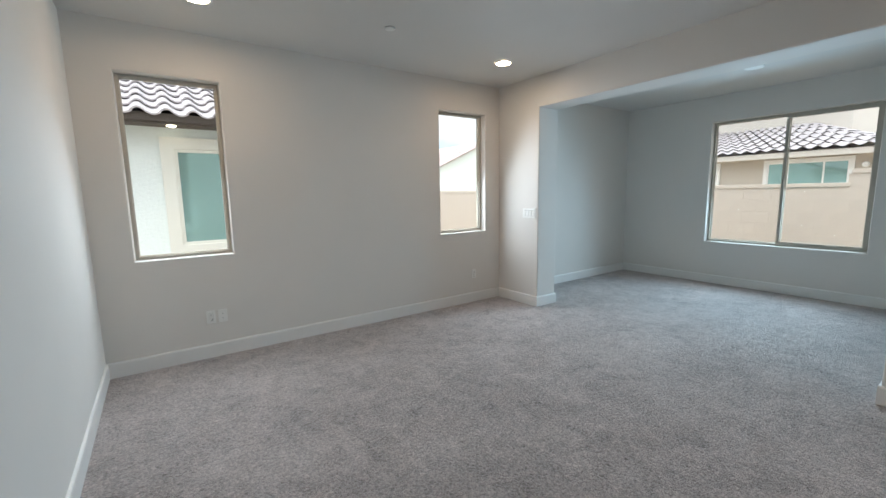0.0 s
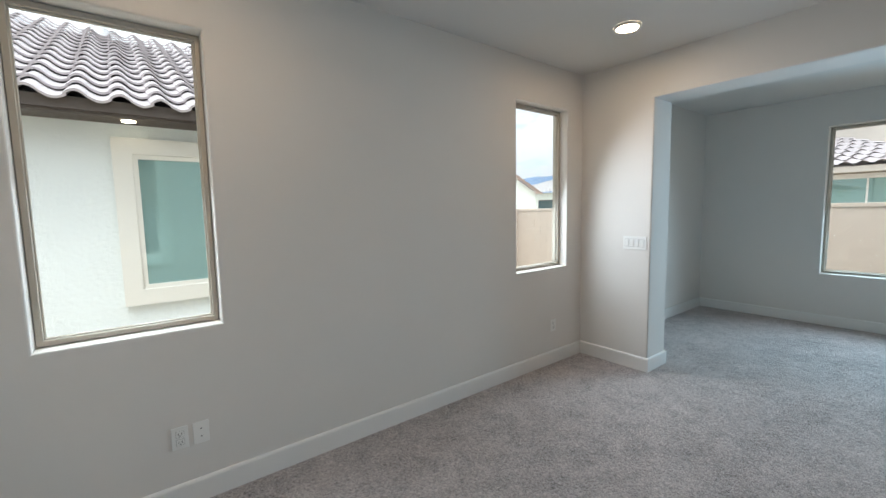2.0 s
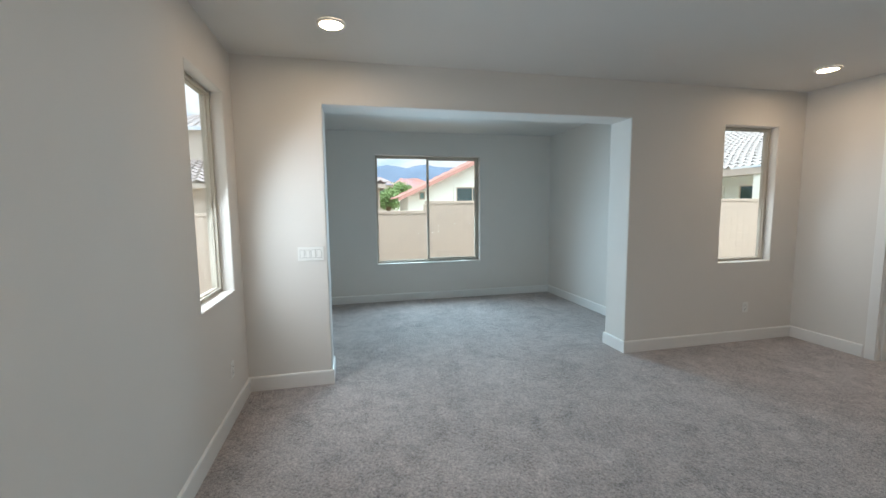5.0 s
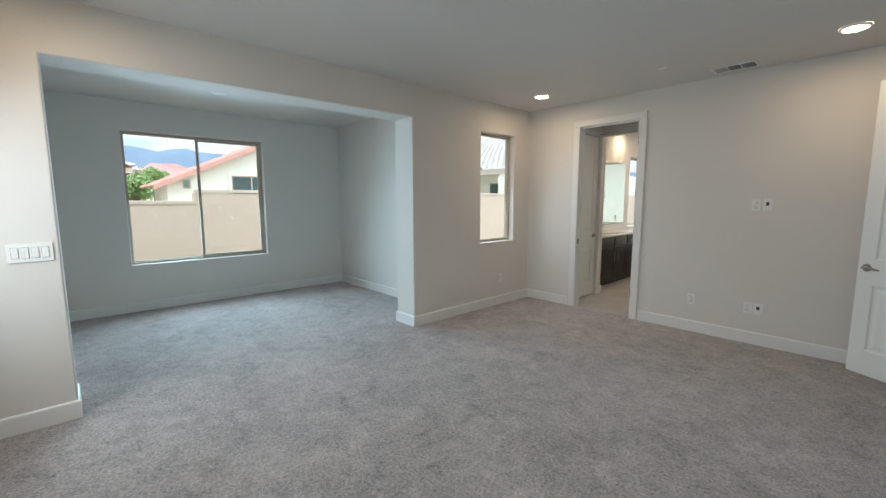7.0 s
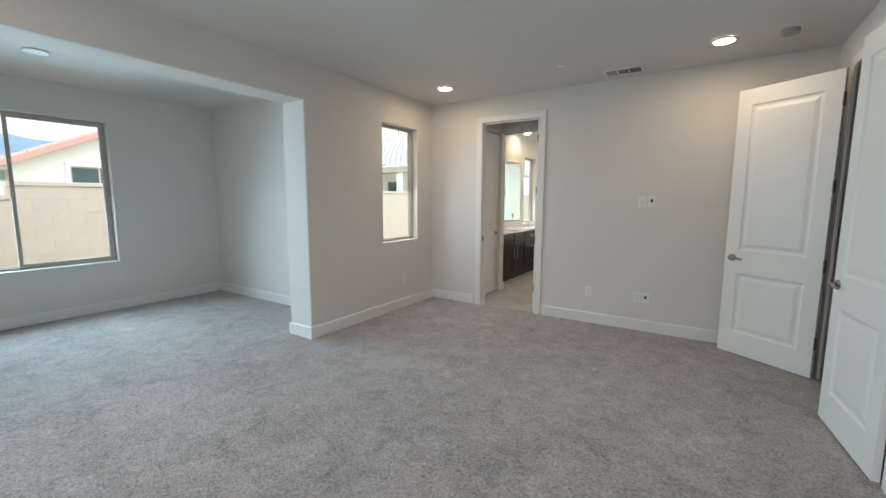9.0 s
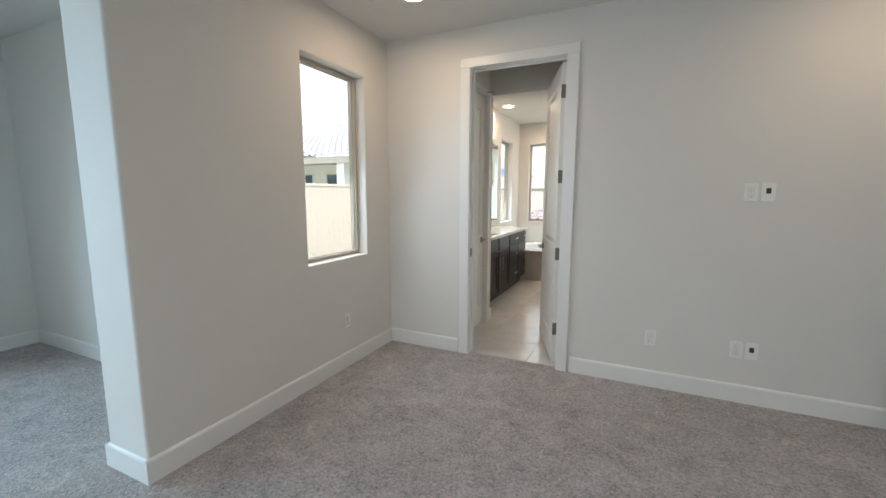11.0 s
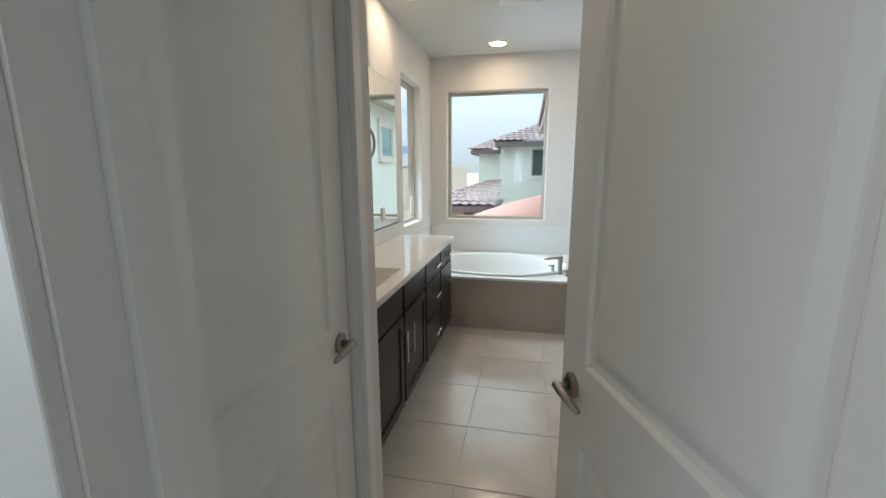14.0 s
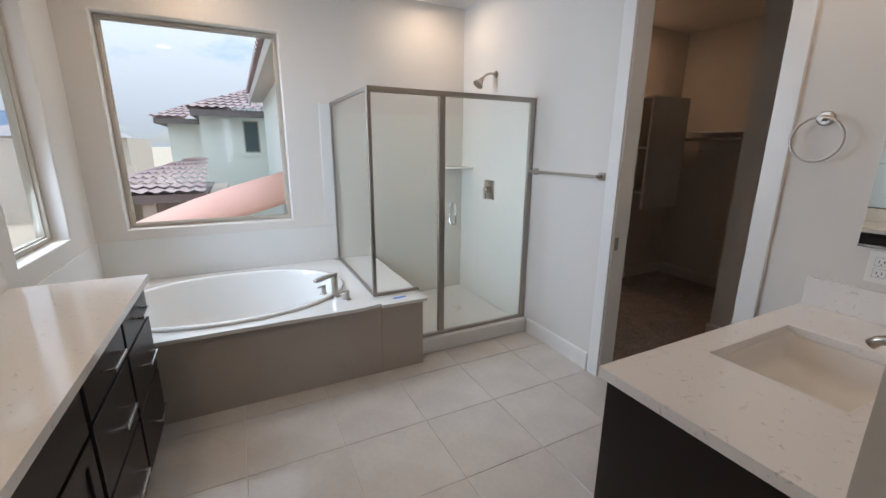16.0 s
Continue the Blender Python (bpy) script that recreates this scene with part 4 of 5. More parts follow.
# tub
DK, YT, XT0 = 0.50, -5.50, 2.24
tub_deck = thing("tub_surround", label="white quartz tub deck on a taupe tiled apron", category="tub deck")
bm = bmesh.new()
slab(bm, "y", YT - 0.06, YT - 0.025, 2.56, XE - 0.002, 0.0, DK - 0.022)
part("apron", bm, APRON, tub_deck, "taupe apron panel")
box_part("apron_end", (XT0 + 0.02, 2.5585, YT - 0.19, YT - 0.022, 0.0, DK - 0.022), APRON, tub_deck, "taupe apron return", 0.002)
TX, TY, TRX, TRY = 3.42, -6.10, 0.73, 0.52
deck_ring = bmesh.new()
n = 64
outer, inner = [], []
for k in range(n):
    a = 2 * math.pi * k / n
    c, s = math.cos(a), math.sin(a)
    x0, x1, y0, y1 = 2.56, XE - 0.002, YB + 0.002, YT
    t = min(((x1 - TX) / c if c > 1e-6 else (x0 - TX) / c if c < -1e-6 else 9), ((y1 - TY) / s if s > 1e-6 else (y0 - TY) / s if s < -1e-6 else 9))
    outer.append((TX + t * c, TY + t * s))
    inner.append((TX + TRX * c, TY + TRY * s))
loft(deck_ring, [[(*p, DK - 0.022) for p in outer], [(*p, DK) for p in outer], [(*p, DK) for p in inner], [(*p, DK - 0.022) for p in inner]])
part("deck", deck_ring, SURROUND, tub_deck, "white polished deck slab")
box_part("deck_end", (XT0, 2.5595, YB + 0.002, YT + 0.012, DK - 0.021, DK + 0.001), SURROUND, tub_deck, "white deck end slab", 0.002)
tub = thing("bathtub", (TX, TY, DK), "oval white drop-in bathtub, empty", "bathtub")
bm = bmesh.new()
prof = ((0.004, 0.002), (0.006, 0.014), (-0.002, 0.021), (-0.024, 0.021), (-0.040, 0.012), (-0.056, -0.03), (-0.075, -0.12), (-0.11, -0.28), (-0.17, -0.38), (-0.30, -0.41))
rings = [ring_round(0, 0, z, TRX + d, TRY + d, 64, 2.15) for d, z in prof]
loft(bm, rings[4:], False, True)
part("basin", bm, PORCELAIN, tub, smooth=True)
bm = bmesh.new()
loft(bm, rings[:5])
part("rim", bm, PORCELAIN, tub, "thin raised white rim", True)
bm = bmesh.new()
tube(bm, [(0.50, 0.0, -0.405), (0.50, 0.0, -0.398), (0.50, 0.0, -0.396)], [0.034, 0.034, 0.026], 20)
bmesh.ops.translate(bm, verts=bm.verts, vec=(-0.24, 0, 0))
part("drain", bm, NICKEL, tub, "nickel drain")
tubf = thing("tub_faucet", (2.80, -5.78, DK), "brushed nickel deck-mounted tub filler with two lever handles", "faucet", turn=35)
bm = bmesh.new()
box(bm, -0.016, 0.016, -0.016, 0.016, 0.0, 0.165, 0.003)
box(bm, -0.028, 0.028, -0.028, 0.028, 0.0, 0.006, 0.002)
box(bm, -0.016, 0.175, -0.016, 0.016, 0.150, 0.172, 0.003)
part("spout", bm, NICKEL, tubf)
for s in (-1, 1):
    bm = bmesh.new()
    yy = s * 0.105
    box(bm, -0.022, 0.022, yy - 0.022, yy + 0.022, 0, 0.005, 0.002)
    tube(bm, [(0, yy, 0.004), (0, yy, 0.045), (0, yy, 0.062)], [0.017, 0.015, 0.017], 14)
    box(bm, -0.008, 0.055, yy - 0.007, yy + 0.007, 0.056, 0.066, 0.002)
    part("lever_handle", bm, NICKEL, tubf)
# white surround on the tub walls
srd = thing("trim_tub_splash", label="white solid-surface splash panels round the tub", category="wall panel", kind="structure")
box_part("panel", (2.562, XE - 0.011, YB + 0.0005, YB + 0.010, DK + 0.001, 0.815), SURROUND, srd, bevel=0.002)
box_part("panel", (2.562, 2.655, YB + 0.0005, YB + 0.010, 0.8155, 1.85), SURROUND, srd, bevel=0.002)
box_part("panel", (XE - 0.010, XE - 0.0005, YB + 0.011, YT + 0.02, DK + 0.001, 0.815), SURROUND, srd, bevel=0.002)

# shower
SY, SX1, SX0, STOP = -5.67, 2.555, 1.30, 1.86
sh = thing("shower_pan", label="white shower pan with a raised curb", category="shower pan")
bm = bmesh.new()
slab(bm, "z", 0.0, 0.055, XB + 0.002, XT0 + 0.019, YB + 0.002, SY - 0.05)
part("pan", bm, SURROUND, sh)
box_part("curb", (XB + 0.002, XT0 + 0.018, SY - 0.05, SY + 0.05, 0.0, 0.115), SURROUND, sh, bevel=0.006)
bm = bmesh.new()
loft(bm, [ring_round(1.62, -6.2, z, r, r, 20) for r, z in ((0.05, 0.055), (0.048, 0.059), (0.02, 0.060))], False, True)
part("drain", bm, STEEL, sh)
wallp = thing("trim_shower_walls", label="white solid-surface shower wall panels", category="wall panel", kind="structure")
box_part("panel", (XB + 0.0005, XB + 0.010, YB + 0.012, SY - 0.016, 0.056, 1.79), SHOWER_WALL, wallp, bevel=0.002)
box_part("panel", (XB + 0.0005, 2.555, YB + 0.0005, YB + 0.011, 0.056, 1.79), SHOWER_WALL, wallp, bevel=0.002)
box_part("panel", (XT0 + 0.020, XT0 + 0.028, YB + 0.012, SY - 0.05, 0.056, DK - 0.023), SHOWER_WALL, wallp)
sf = thing("shower_shelf", label="white corner shelf in the shower", category="shelf")
bm = bmesh.new()
loft(bm, [[(XB + 0.011, YB + 0.012, z), (XB + 0.26, YB + 0.012, z), (XB + 0.20, YB + 0.10, z), (XB + 0.10, YB + 0.19, z), (XB + 0.011, YB + 0.24, z)] for z in (1.30, 1.318)], True, True)
part("slab", bm, SHOWER_WALL, sf)

enc = thing("shower_enclosure", label="clear glass shower enclosure in a brushed nickel frame, door closed", category="shower enclosure")


def bar(name, x0, x1, y0, y1, z0, z1, mat=BRONZE):
    return box_part(name, (x0, x1, y0, y1, z0, z1), mat, enc, bevel=0.003)


XM = 2.05
bar("top_rail", SX0 - 0.028, SX1 + 0.012, SY - 0.018, SY + 0.018, STOP - 0.034, STOP)
bar("top_rail", SX1 - 0.012, SX1 + 0.012, YB + 0.011, SY - 0.017, STOP - 0.026, STOP - 0.002)
bar("corner_post", SX1 - 0.014, SX1 + 0.012, SY - 0.014, SY + 0.014, DK + 0.002, STOP - 0.031)
bar("wall_post", SX0 - 0.028, SX0 + 0.012, SY - 0.014, SY + 0.014, 0.116, STOP - 0.031)
bar("middle_post", XM - 0.024, XM + 0.024, SY - 0.014, SY + 0.014, 0.146, STOP - 0.031)
bar("sill_rail", SX0 + 0.013, XT0 - 0.002, SY - 0.014, SY + 0.014, 0.1155, 0.140)
bar("deck_rail", XT0 + 0.001, SX1 - 0.015, SY - 0.012, SY + 0.012, DK + 0.002, DK + 0.020)
bar("deck_rail", SX1 - 0.010, SX1 + 0.010, YB + 0.011, SY - 0.015, DK + 0.001, DK + 0.020)
bar("notch_post", XT0 - 0.012, XT0 - 0.0005, SY - 0.010, SY + 0.010, 0.141, DK + 0.02)
bar("wall_channel", SX1 - 0.010, SX1 + 0.010, YB + 0.011, YB + 0.026, DK + 0.021, STOP - 0.027)


def pane(name, x0, x1, y0, y1, z0, z1, label="clear glass panel"):
    ob = box_part(name, (x0, x1, y0, y1, z0, z1), SHOWER_GLASS, enc, label)
    ob.visible_shadow = False
    return ob


pane("side_pane", SX1 - 0.004, SX1 + 0.004, YB + 0.020, SY - 0.012, DK + 0.018, STOP - 0.024)
bm = bmesh.new()
slab(bm, "y", SY - 0.004, SY + 0.004, XM + 0.016, SX1 - 0.012, 0.138, STOP - 0.028, [(XT0 - 0.002, SX1 - 0.011, 0.137, DK + 0.016)])
ob = part("fixed_pane", bm, SHOWER_GLASS, enc, "clear fixed glass panel, notched over the deck")
ob.visible_shadow = False
dp = pane("door_pane", SX0 + 0.014, XM - 0.018, SY - 0.004, SY + 0.004, 0.142, STOP - 0.034, "clear glass shower door")
bm = bmesh.new()
for s in (-1, 1):
    tube(bm, [(1.955, SY + s * 0.005, 0.96), (1.955, SY + s * 0.035, 0.965), (1.955, SY + s * 0.045, 0.985), (1.955, SY + s * 0.045, 1.085), (1.955, SY + s * 0.035, 1.105), (1.955, SY + s * 0.005, 1.11)], 0.009, 10)
part("pull_handle", bm, STEEL, dp, "steel D-shaped pull", True)
box_part("latch", (XM - 0.020, XM - 0.002, SY + 0.015, SY + 0.026, 0.95, 1.03), BRONZE, dp)

hd = thing("shower_spray", (XB + 0.010, -6.20, 2.10), "brushed nickel shower head on a bent arm", "shower head")
bm = bmesh.new()
tube(bm, [(0, 0, 0), (0.010, 0, 0)], [0.030, 0.024], 20)
tube(bm, [(0.005, 0, 0), (0.06, 0, 0.004), (0.10, 0, -0.012), (0.13, 0, -0.042)], 0.010, 12)
part("arm", bm, NICKEL, hd, smooth=False)
bm = bmesh.new()
tube(bm, [(0.125, 0, -0.036), (0.142, 0, -0.055), (0.150, 0, -0.066), (0.172, 0, -0.092), (0.176, 0, -0.097)], [0.014, 0.020, 0.024, 0.046, 0.044], 24)
part("head", bm, NICKEL, hd)
vv = thing("shower_valve", (XB + 0.010, -6.235, 1.13), "square brushed nickel shower valve with a lever", "shower valve")
bm = bmesh.new()
box(bm, 0.0005, 0.010, -0.078, 0.078, -0.085, 0.085, 0.004)
part("plate", bm, NICKEL, vv)
bm = bmesh.new()
tube(bm, [(0.008, 0, 0), (0.055, 0, 0), (0.060, 0, 0)], [0.030, 0.026, 0.022], 20)
box(bm, 0.045, 0.062, -0.012, 0.012, -0.085, 0.012, 0.004)
part("lever", bm, NICKEL, vv)
tb = thing("towel_bar", label="straight brushed nickel towel bar on the wall", category="towel bar")
bm = bmesh.new()
box(bm, XB + 0.055, XB + 0.070, -5.62, -4.955, 1.318, 1.338, 0.003)
part("bar", bm, NICKEL, tb)
for y in (-5.605, -4.97):
    bm = bmesh.new()
    box(bm, XB + 0.0005, XB + 0.010, y - 0.024, y + 0.024, 1.302, 1.352, 0.003)
    box(bm, XB + 0.008, XB + 0.058, y - 0.010, y + 0.010, 1.318, 1.338, 0.002)
    part("post", bm, NICKEL, tb)
tp = thing("tape_strip", (2.41, -5.575, DK + 0.0015), "short strip of blue painter's tape on the deck", "tape", turn=4)
box_part("strip", (-0.045, 0.045, -0.010, 0.010, 0, 0.0015), BLUE_TAPE, tp)
# closet strike plate
sp = thing("closet_strike", label="dark strike plate in the closet opening", category="strike plate")
box_part("plate", (XB - 0.04, XB - 0.012, CL0 + 0.0005, CL0 + 0.003, 0.88, 0.96), BRONZE, sp)

# closet shelves


def shelf_unit(name, dims, label, rod=None):
    root = thing(name, label=label, category="closet shelf")
    box_part("board", dims, TRIM, root, bevel=0.002)
    if rod:
        bm = bmesh.new()
        tube(bm, rod, 0.016, 14)
        part("rod", bm, STEEL, root, "metal hanging rod")
    return root


shelf_unit("closet_shelf", (-1.328, -1.00, -6.0, -3.53, 1.66, 1.68), "white closet shelf with a hanging rod", [(-1.05, -6.0, 1.60), (-1.05, -3.53, 1.60)])
shelf_unit("closet_cleat", (-1.328, -1.31, -6.0, -3.53, 1.50, 1.59), "white cleat board on the closet wall")
tower = thing("closet_tower", label="white closet tower with open shelves", category="closet tower")
box_part("side_panel", (-0.90, -0.35, -5.92, -5.90, 0.9, 2.0), TRIM, tower)
box_part("shelf", (-0.90, -0.35, -6.29, -5.921, 1.05, 1.07), TRIM, tower)
box_part("shelf", (-0.90, -0.35, -6.29, -5.921, 1.98, 2.0), TRIM, tower)
box_part("shelf", (-0.90, -0.35, -6.29, -5.921, 1.50, 1.52), TRIM, tower)

# ---- outside ----
bm = bmesh.new()
rows_y = ((-3000, -3.6), (-60, -3.4), (-13, -3.2), (-9, -0.9), (-7.4, -0.42), (3000, -0.42))
loft(bm, [[(-3000, y, z), (3000, y, z)] for y, z in rows_y], closed=False)
setting("ground", bm, EARTH, "pale desert soil yard, bare", "ground")
bm = bmesh.new()
box(bm, -1.75, XE + T, YB - T, YN + T, -0.45, -0.065)
box(bm, XE + T, XA + T, YA - T, YN + T, -0.45, -0.065)
setting("foundation", bm, GROUT, "grey concrete foundation slab", "foundation")

bm = bmesh.new()
n = 160
near, crest = [], []
for k in range(n + 1):
    a = radians(-75 + 215 * k / n)
    high = 62 + 62 * max(0.0, math.cos((a - radians(18)) * 1.1)) + 34 * noise.noise((math.cos(a) * 5, math.sin(a) * 5, 1.3)) + 14 * noise.noise((math.cos(a) * 19, math.sin(a) * 19, 4.0))
    near.append((900 * math.cos(a), 900 * math.sin(a), -6))
    crest.append((1150 * math.cos(a), 1150 * math.sin(a), max(14, high * (1.0 - 0.62 * min(1.0, max(0.0, (a - radians(28)) / radians(22))))) * 1.04))
mid_ring = [((p[0] + q[0]) / 2, (p[1] + q[1]) / 2, q[2] * (0.50 + 0.25 * noise.noise((p[0] * 0.012, p[1] * 0.012, 7)))) for p, q in zip(near, crest)]
loft(bm, [near, mid_ring, crest], closed=False)
setting("backdrop", bm, HAZED_ROCK, "hazy blue mountain range on the horizon", "mountains", smooth=True)


def wavy_roof(parent, e0, e1, t0, t1, mat, pitch=0.30, course=0.36, label="rows of curved concrete roof tiles", wave=0.045):
    """Curved roof tiles laid from the eave e0-e1 up to the top edge t0-t1, as one sheet with stepped courses."""
    e0, e1, t0, t1 = (Vector(p) for p in (e0, e1, t0, t1))
    up = (t0 - e0).cross(e1 - e0).normalized()
    if up.z < 0:
        up = -up
    cols = max(2, int((e1 - e0).length / pitch)) * 5
    rows = max(1, int((((t0 + t1) - (e0 + e1)) / 2).length / course))
    verts, faces = [], []
    for r in range(rows):
        for v, lift in ((r / rows, 0.045), ((r + 1.12) / rows, 0.0)):
            for c in range(cols + 1):
                u = c / cols
                p = e0.lerp(e1, u).lerp(t0.lerp(t1, u), min(v, 1.0))
                w = math.sin(2 * math.pi * c / 5 + 0.3)
                verts.append(p + up * (lift + wave * (w if w > 0 else w * 0.7)))
        b = 2 * r * (cols + 1)
        for c in range(cols):
            faces.append((b + c, b + c + 1, b + cols + 2 + c, b + cols + 1 + c))
    data = bpy.data.meshes.new("roof_tiles")
    data.from_pydata([tuple(p) for p in verts], [], faces)
    data.materials.append(mat)
    ob = new("roof_tiles", data)
    ob.parent = parent
    ob["label"], ob["kind"] = label, "stuff"
    return ob


def house_window(parent, axis, face, out, a0, a1, z0, z1, trim_mat=TRIM, pane_mat=PANE_DARK, trim=0.10, bars=()):
    root = thing_part("window", parent)
    bm = bmesh.new()
    g0, g1 = sorted((face + out * 0.001, face + out * 0.055))
    soft_slab(bm, axis, g0, g1, a0 - trim, a1 + trim, z0 - trim, z1 + trim, [(a0, a1, z0, z1)], 0.006)
    part("frame", bm, trim_mat, root)
    bm = bmesh.new()
    g0, g1 = sorted((face + out * 0.012, face + out * 0.036))
    soft_slab(bm, axis, g0, g1, a0, a1, z0, z1, [(a0 + 0.04, a1 - 0.04, z0 + 0.04, z1 - 0.04)], 0.0)
    for b in bars:
        slabdims = (g0, g1, b - 0.02, b + 0.02, z0 + 0.04, z1 - 0.04) if axis == "x" else (b - 0.02, b + 0.02, g0, g1, z0 + 0.04, z1 - 0.04)
        box(bm, *slabdims)
    part("sash", bm, trim_mat if trim_mat in (TRIM, CREAM) else VINYL, root)
    g0, g1 = sorted((face + out * 0.010, face + out * 0.018))
    bm = bmesh.new()
    slab(bm, axis, g0, g1, a0 + 0.035, a1 - 0.035, z0 + 0.035, z1 - 0.035)
    part("pane", bm, pane_mat, root)
    return root


def body(parent, x0, x1, y0, y1, z0, z1, mat, name="wall"):
    bm = bmesh.new()
    box(bm, x0, x1, y0, y1, z0, z1)
    return part(name, bm, mat, parent)


# the neighbour's house beyond the north windows
hn = thing("neighbour_house", label="cream stucco house with a curved tile roof and brown eave", category="house")
body(hn, -7, 2.9, 6.15, 14, -0.45, 2.34, STUCCO)
bm = bmesh.new()
box(bm, -7.4, 3.2, 5.74, 5.78, 2.310, 2.385, 0.004)
box(bm, -7.4, 3.2, 5.78, 6.15, 2.325, 2.338)
# added board closes the gap under the tiles, dark for the shade there
box(bm, -7.4, 3.2, 5.715, 5.739, 2.335, 2.43)
part("fascia", bm, FASCIA, hn, "dark brown eave board and soffit, with an added dark board closing the tile gap")
nw = house_window(hn, "y", 6.15, -1, 0.775, 2.35, 0.78, 2.05, CREAM, PANE_TEAL, 0.15, (1.56,))
rake = 0.45
RIDGE = 10.78
for xa, xb in ((-7.4, -0.75), (2.05, 3.3)):
    wavy_roof(hn, (xa, 5.66, 2.38), (xb, 5.66, 2.38), (xa, RIDGE, 2.38 + (RIDGE - 5.66) * rake), (xb, RIDGE, 2.38 + (RIDGE - 5.66) * rake), TILE_ROOF, 0.28, 0.34)
deck = bmesh.new()
top = 2.345 + (RIDGE - 0.06 - 5.76) * rake
loft(deck, [[(x, 5.76, 2.325), (x, 5.76, 2.355), (x, RIDGE - 0.06, top), (x, 15.4, 2.365), (x, 15.4, 2.315), (x, RIDGE - 0.06, top - 0.05)] for x in (-7.3, 3.2)], True, True)
# the deck's dark colour also deepens the shade between tiles
roof_n = part("roof", deck, FASCIA, hn, "dark roof deck under curved tiles")
eav = thing("eave_light", (0.77, 5.95, 2.325), "small round eave light, lit", "light")
bm = bmesh.new()
loft(bm, [ring_round(0, 0, z, r, r, 20) for r, z in ((0.055, -0.0005), (0.052, -0.012), (0.01, -0.014))], False, True)
part("lens", bm, EAVE_LENS, eav)

flue = thing("roof_vent", (0.56, 10.25, 2.42 + 4.59 * rake), "grey metal vent pipe with a cap on the tile roof", "roof vent")
bm = bmesh.new()
tube(bm, [(0, 0, -0.12), (0, 0, 0.06), (0, 0, 0.10), (0, 0, 0.42)], [0.16, 0.12, 0.075, 0.075], 16)
part("pipe", bm, FLUE, flue)
bm = bmesh.new()
tube(bm, [(0, 0, 0.38), (0, 0, 0.42), (0, 0, 0.48), (0, 0, 0.53)], [0.10, 0.13, 0.12, 0.03], 16)
part("cap", bm, FLUE, flue)

tile_bm = bmesh.new()
prof = []
for k in range(13):
    u = k / 12
    prof.append((u * 0.30 - 0.15, 0.046 * math.sin(2 * math.pi * u) if u < 0.5 else 0.028 * math.sin(2 * math.pi * u)))
rings = []
for y, lift in ((0.0, 0.0), (0.40, -0.012)):
    rings.append([(x, y, z + lift + 0.021) for x, z in prof] + [(x, y, z + lift) for x, z in prof[::-1]])
loft(tile_bm, rings, True, True)
tile_mesh = bpy.data.meshes.new("roof_tile")
tile_bm.to_mesh(tile_mesh)
tile_bm.free()
tile_mesh.materials.append(TILE_ROOF)
slope = math.degrees(math.atan(rake))
for r in range(16):
    for c in range(10):
        ob = new("roof_tile", tile_mesh)
        ob.parent = roof_n
        y = 5.66 + r * 0.345 * math.cos(radians(slope))
        ob.matrix_local = pose(-0.60 + c * 0.28 + random.uniform(-0.004, 0.004), y, 2.385 + (y - 5.66) * rake + 0.034, slope - 4.5, 0, random.uniform(-0.8, 0.8))

# yard walls of tan block
block_bm = bmesh.new()
box(block_bm, -0.079, 0.079, -0.2, 0.2, -0.1004, 0.1004, 0.002, 1)
block_mesh = bpy.data.meshes.new("block")
block_bm.to_mesh(block_mesh)
block_bm.free()
block_mesh.materials.append(BLOCK)
half_bm = bmesh.new()
box(half_bm, -0.05, 0.05, -0.205, 0.205, -0.035, 0.035, 0.008, 1)
cap_mesh = bpy.data.meshes.new("cap_block")
half_bm.to_mesh(cap_mesh)
half_bm.free()
cap_mesh.materials.append(BLOCK)


def joined_blocks(parent, spots, turn):
    """The far stretch of a block wall as one mesh."""
    src = [v.co.copy() for v in block_mesh.vertices]
    fcs = [tuple(p.vertices) for p in block_mesh.polygons]
    verts, faces = [], []
    rot = Matrix.Rotation(radians(turn), 3, "Z")
    for s in spots:
        b = len(verts)
        verts += [tuple(rot @ c + Vector(s)) for c in src]
        faces += [tuple(b + i for i in f) for f in fcs]
    data = bpy.data.meshes.new("far_blocks")
    data.from_pydata(verts, [], faces)
    data.materials.append(BLOCK)
    ob = new("far_blocks", data)
    ob.parent, ob["kind"], ob["label"] = parent, "stuff", "courses of tan concrete block"
    return ob


fence = thing("block_wall", label="tan concrete block yard wall, one course lower at its north end", category="yard wall")
FX = 9.38
box_part("mortar_core", (FX - 0.075, FX + 0.075, -34, 1.22, -0.44, 1.605), MORTAR, fence)
box_part("mortar_core", (FX - 0.075, FX + 0.075, 1.22, 9.1, -0.44, 1.405), MORTAR, fence)
far_spots, near_spots = [], []
for r in range(10):
    k = 0
    while True:
        y = -33.8 + 0.2 * (r % 2) + 0.402 * k
        k += 1
        if y > (1.03 if r == 9 else 8.8):
            break
        (near_spots if -7.6 < y < 3.4 else far_spots).append((FX, y, -0.32 + r * 0.2025))
joined_blocks(fence, far_spots, 0)
for s in near_spots:
    ob = new("block", block_mesh)
    ob.parent = fence
    ob.location = s
box_part("cap", (FX - 0.095, FX + 0.095, -34, 1.19, 1.612, 1.675), BLOCK, fence, "flat cap course", 0.006)
box_part("cap", (FX - 0.095, FX + 0.095, 1.20, 9.1, 1.41, 1.473), BLOCK, fence, "flat cap course", 0.006)
fn = thing("block_wall", label="tan concrete block yard wall along the north side", category="yard wall")
box_part("mortar_core", (2.9, FX - 0.09, 9.0, 9.15, -0.44, 1.405), MORTAR, fn)
joined_blocks(fn, [(3.2 + 0.402 * k + 0.2 * (r % 2), 9.075, -0.32 + r * 0.2025) for r in range(9) for k in range(15)], 90)
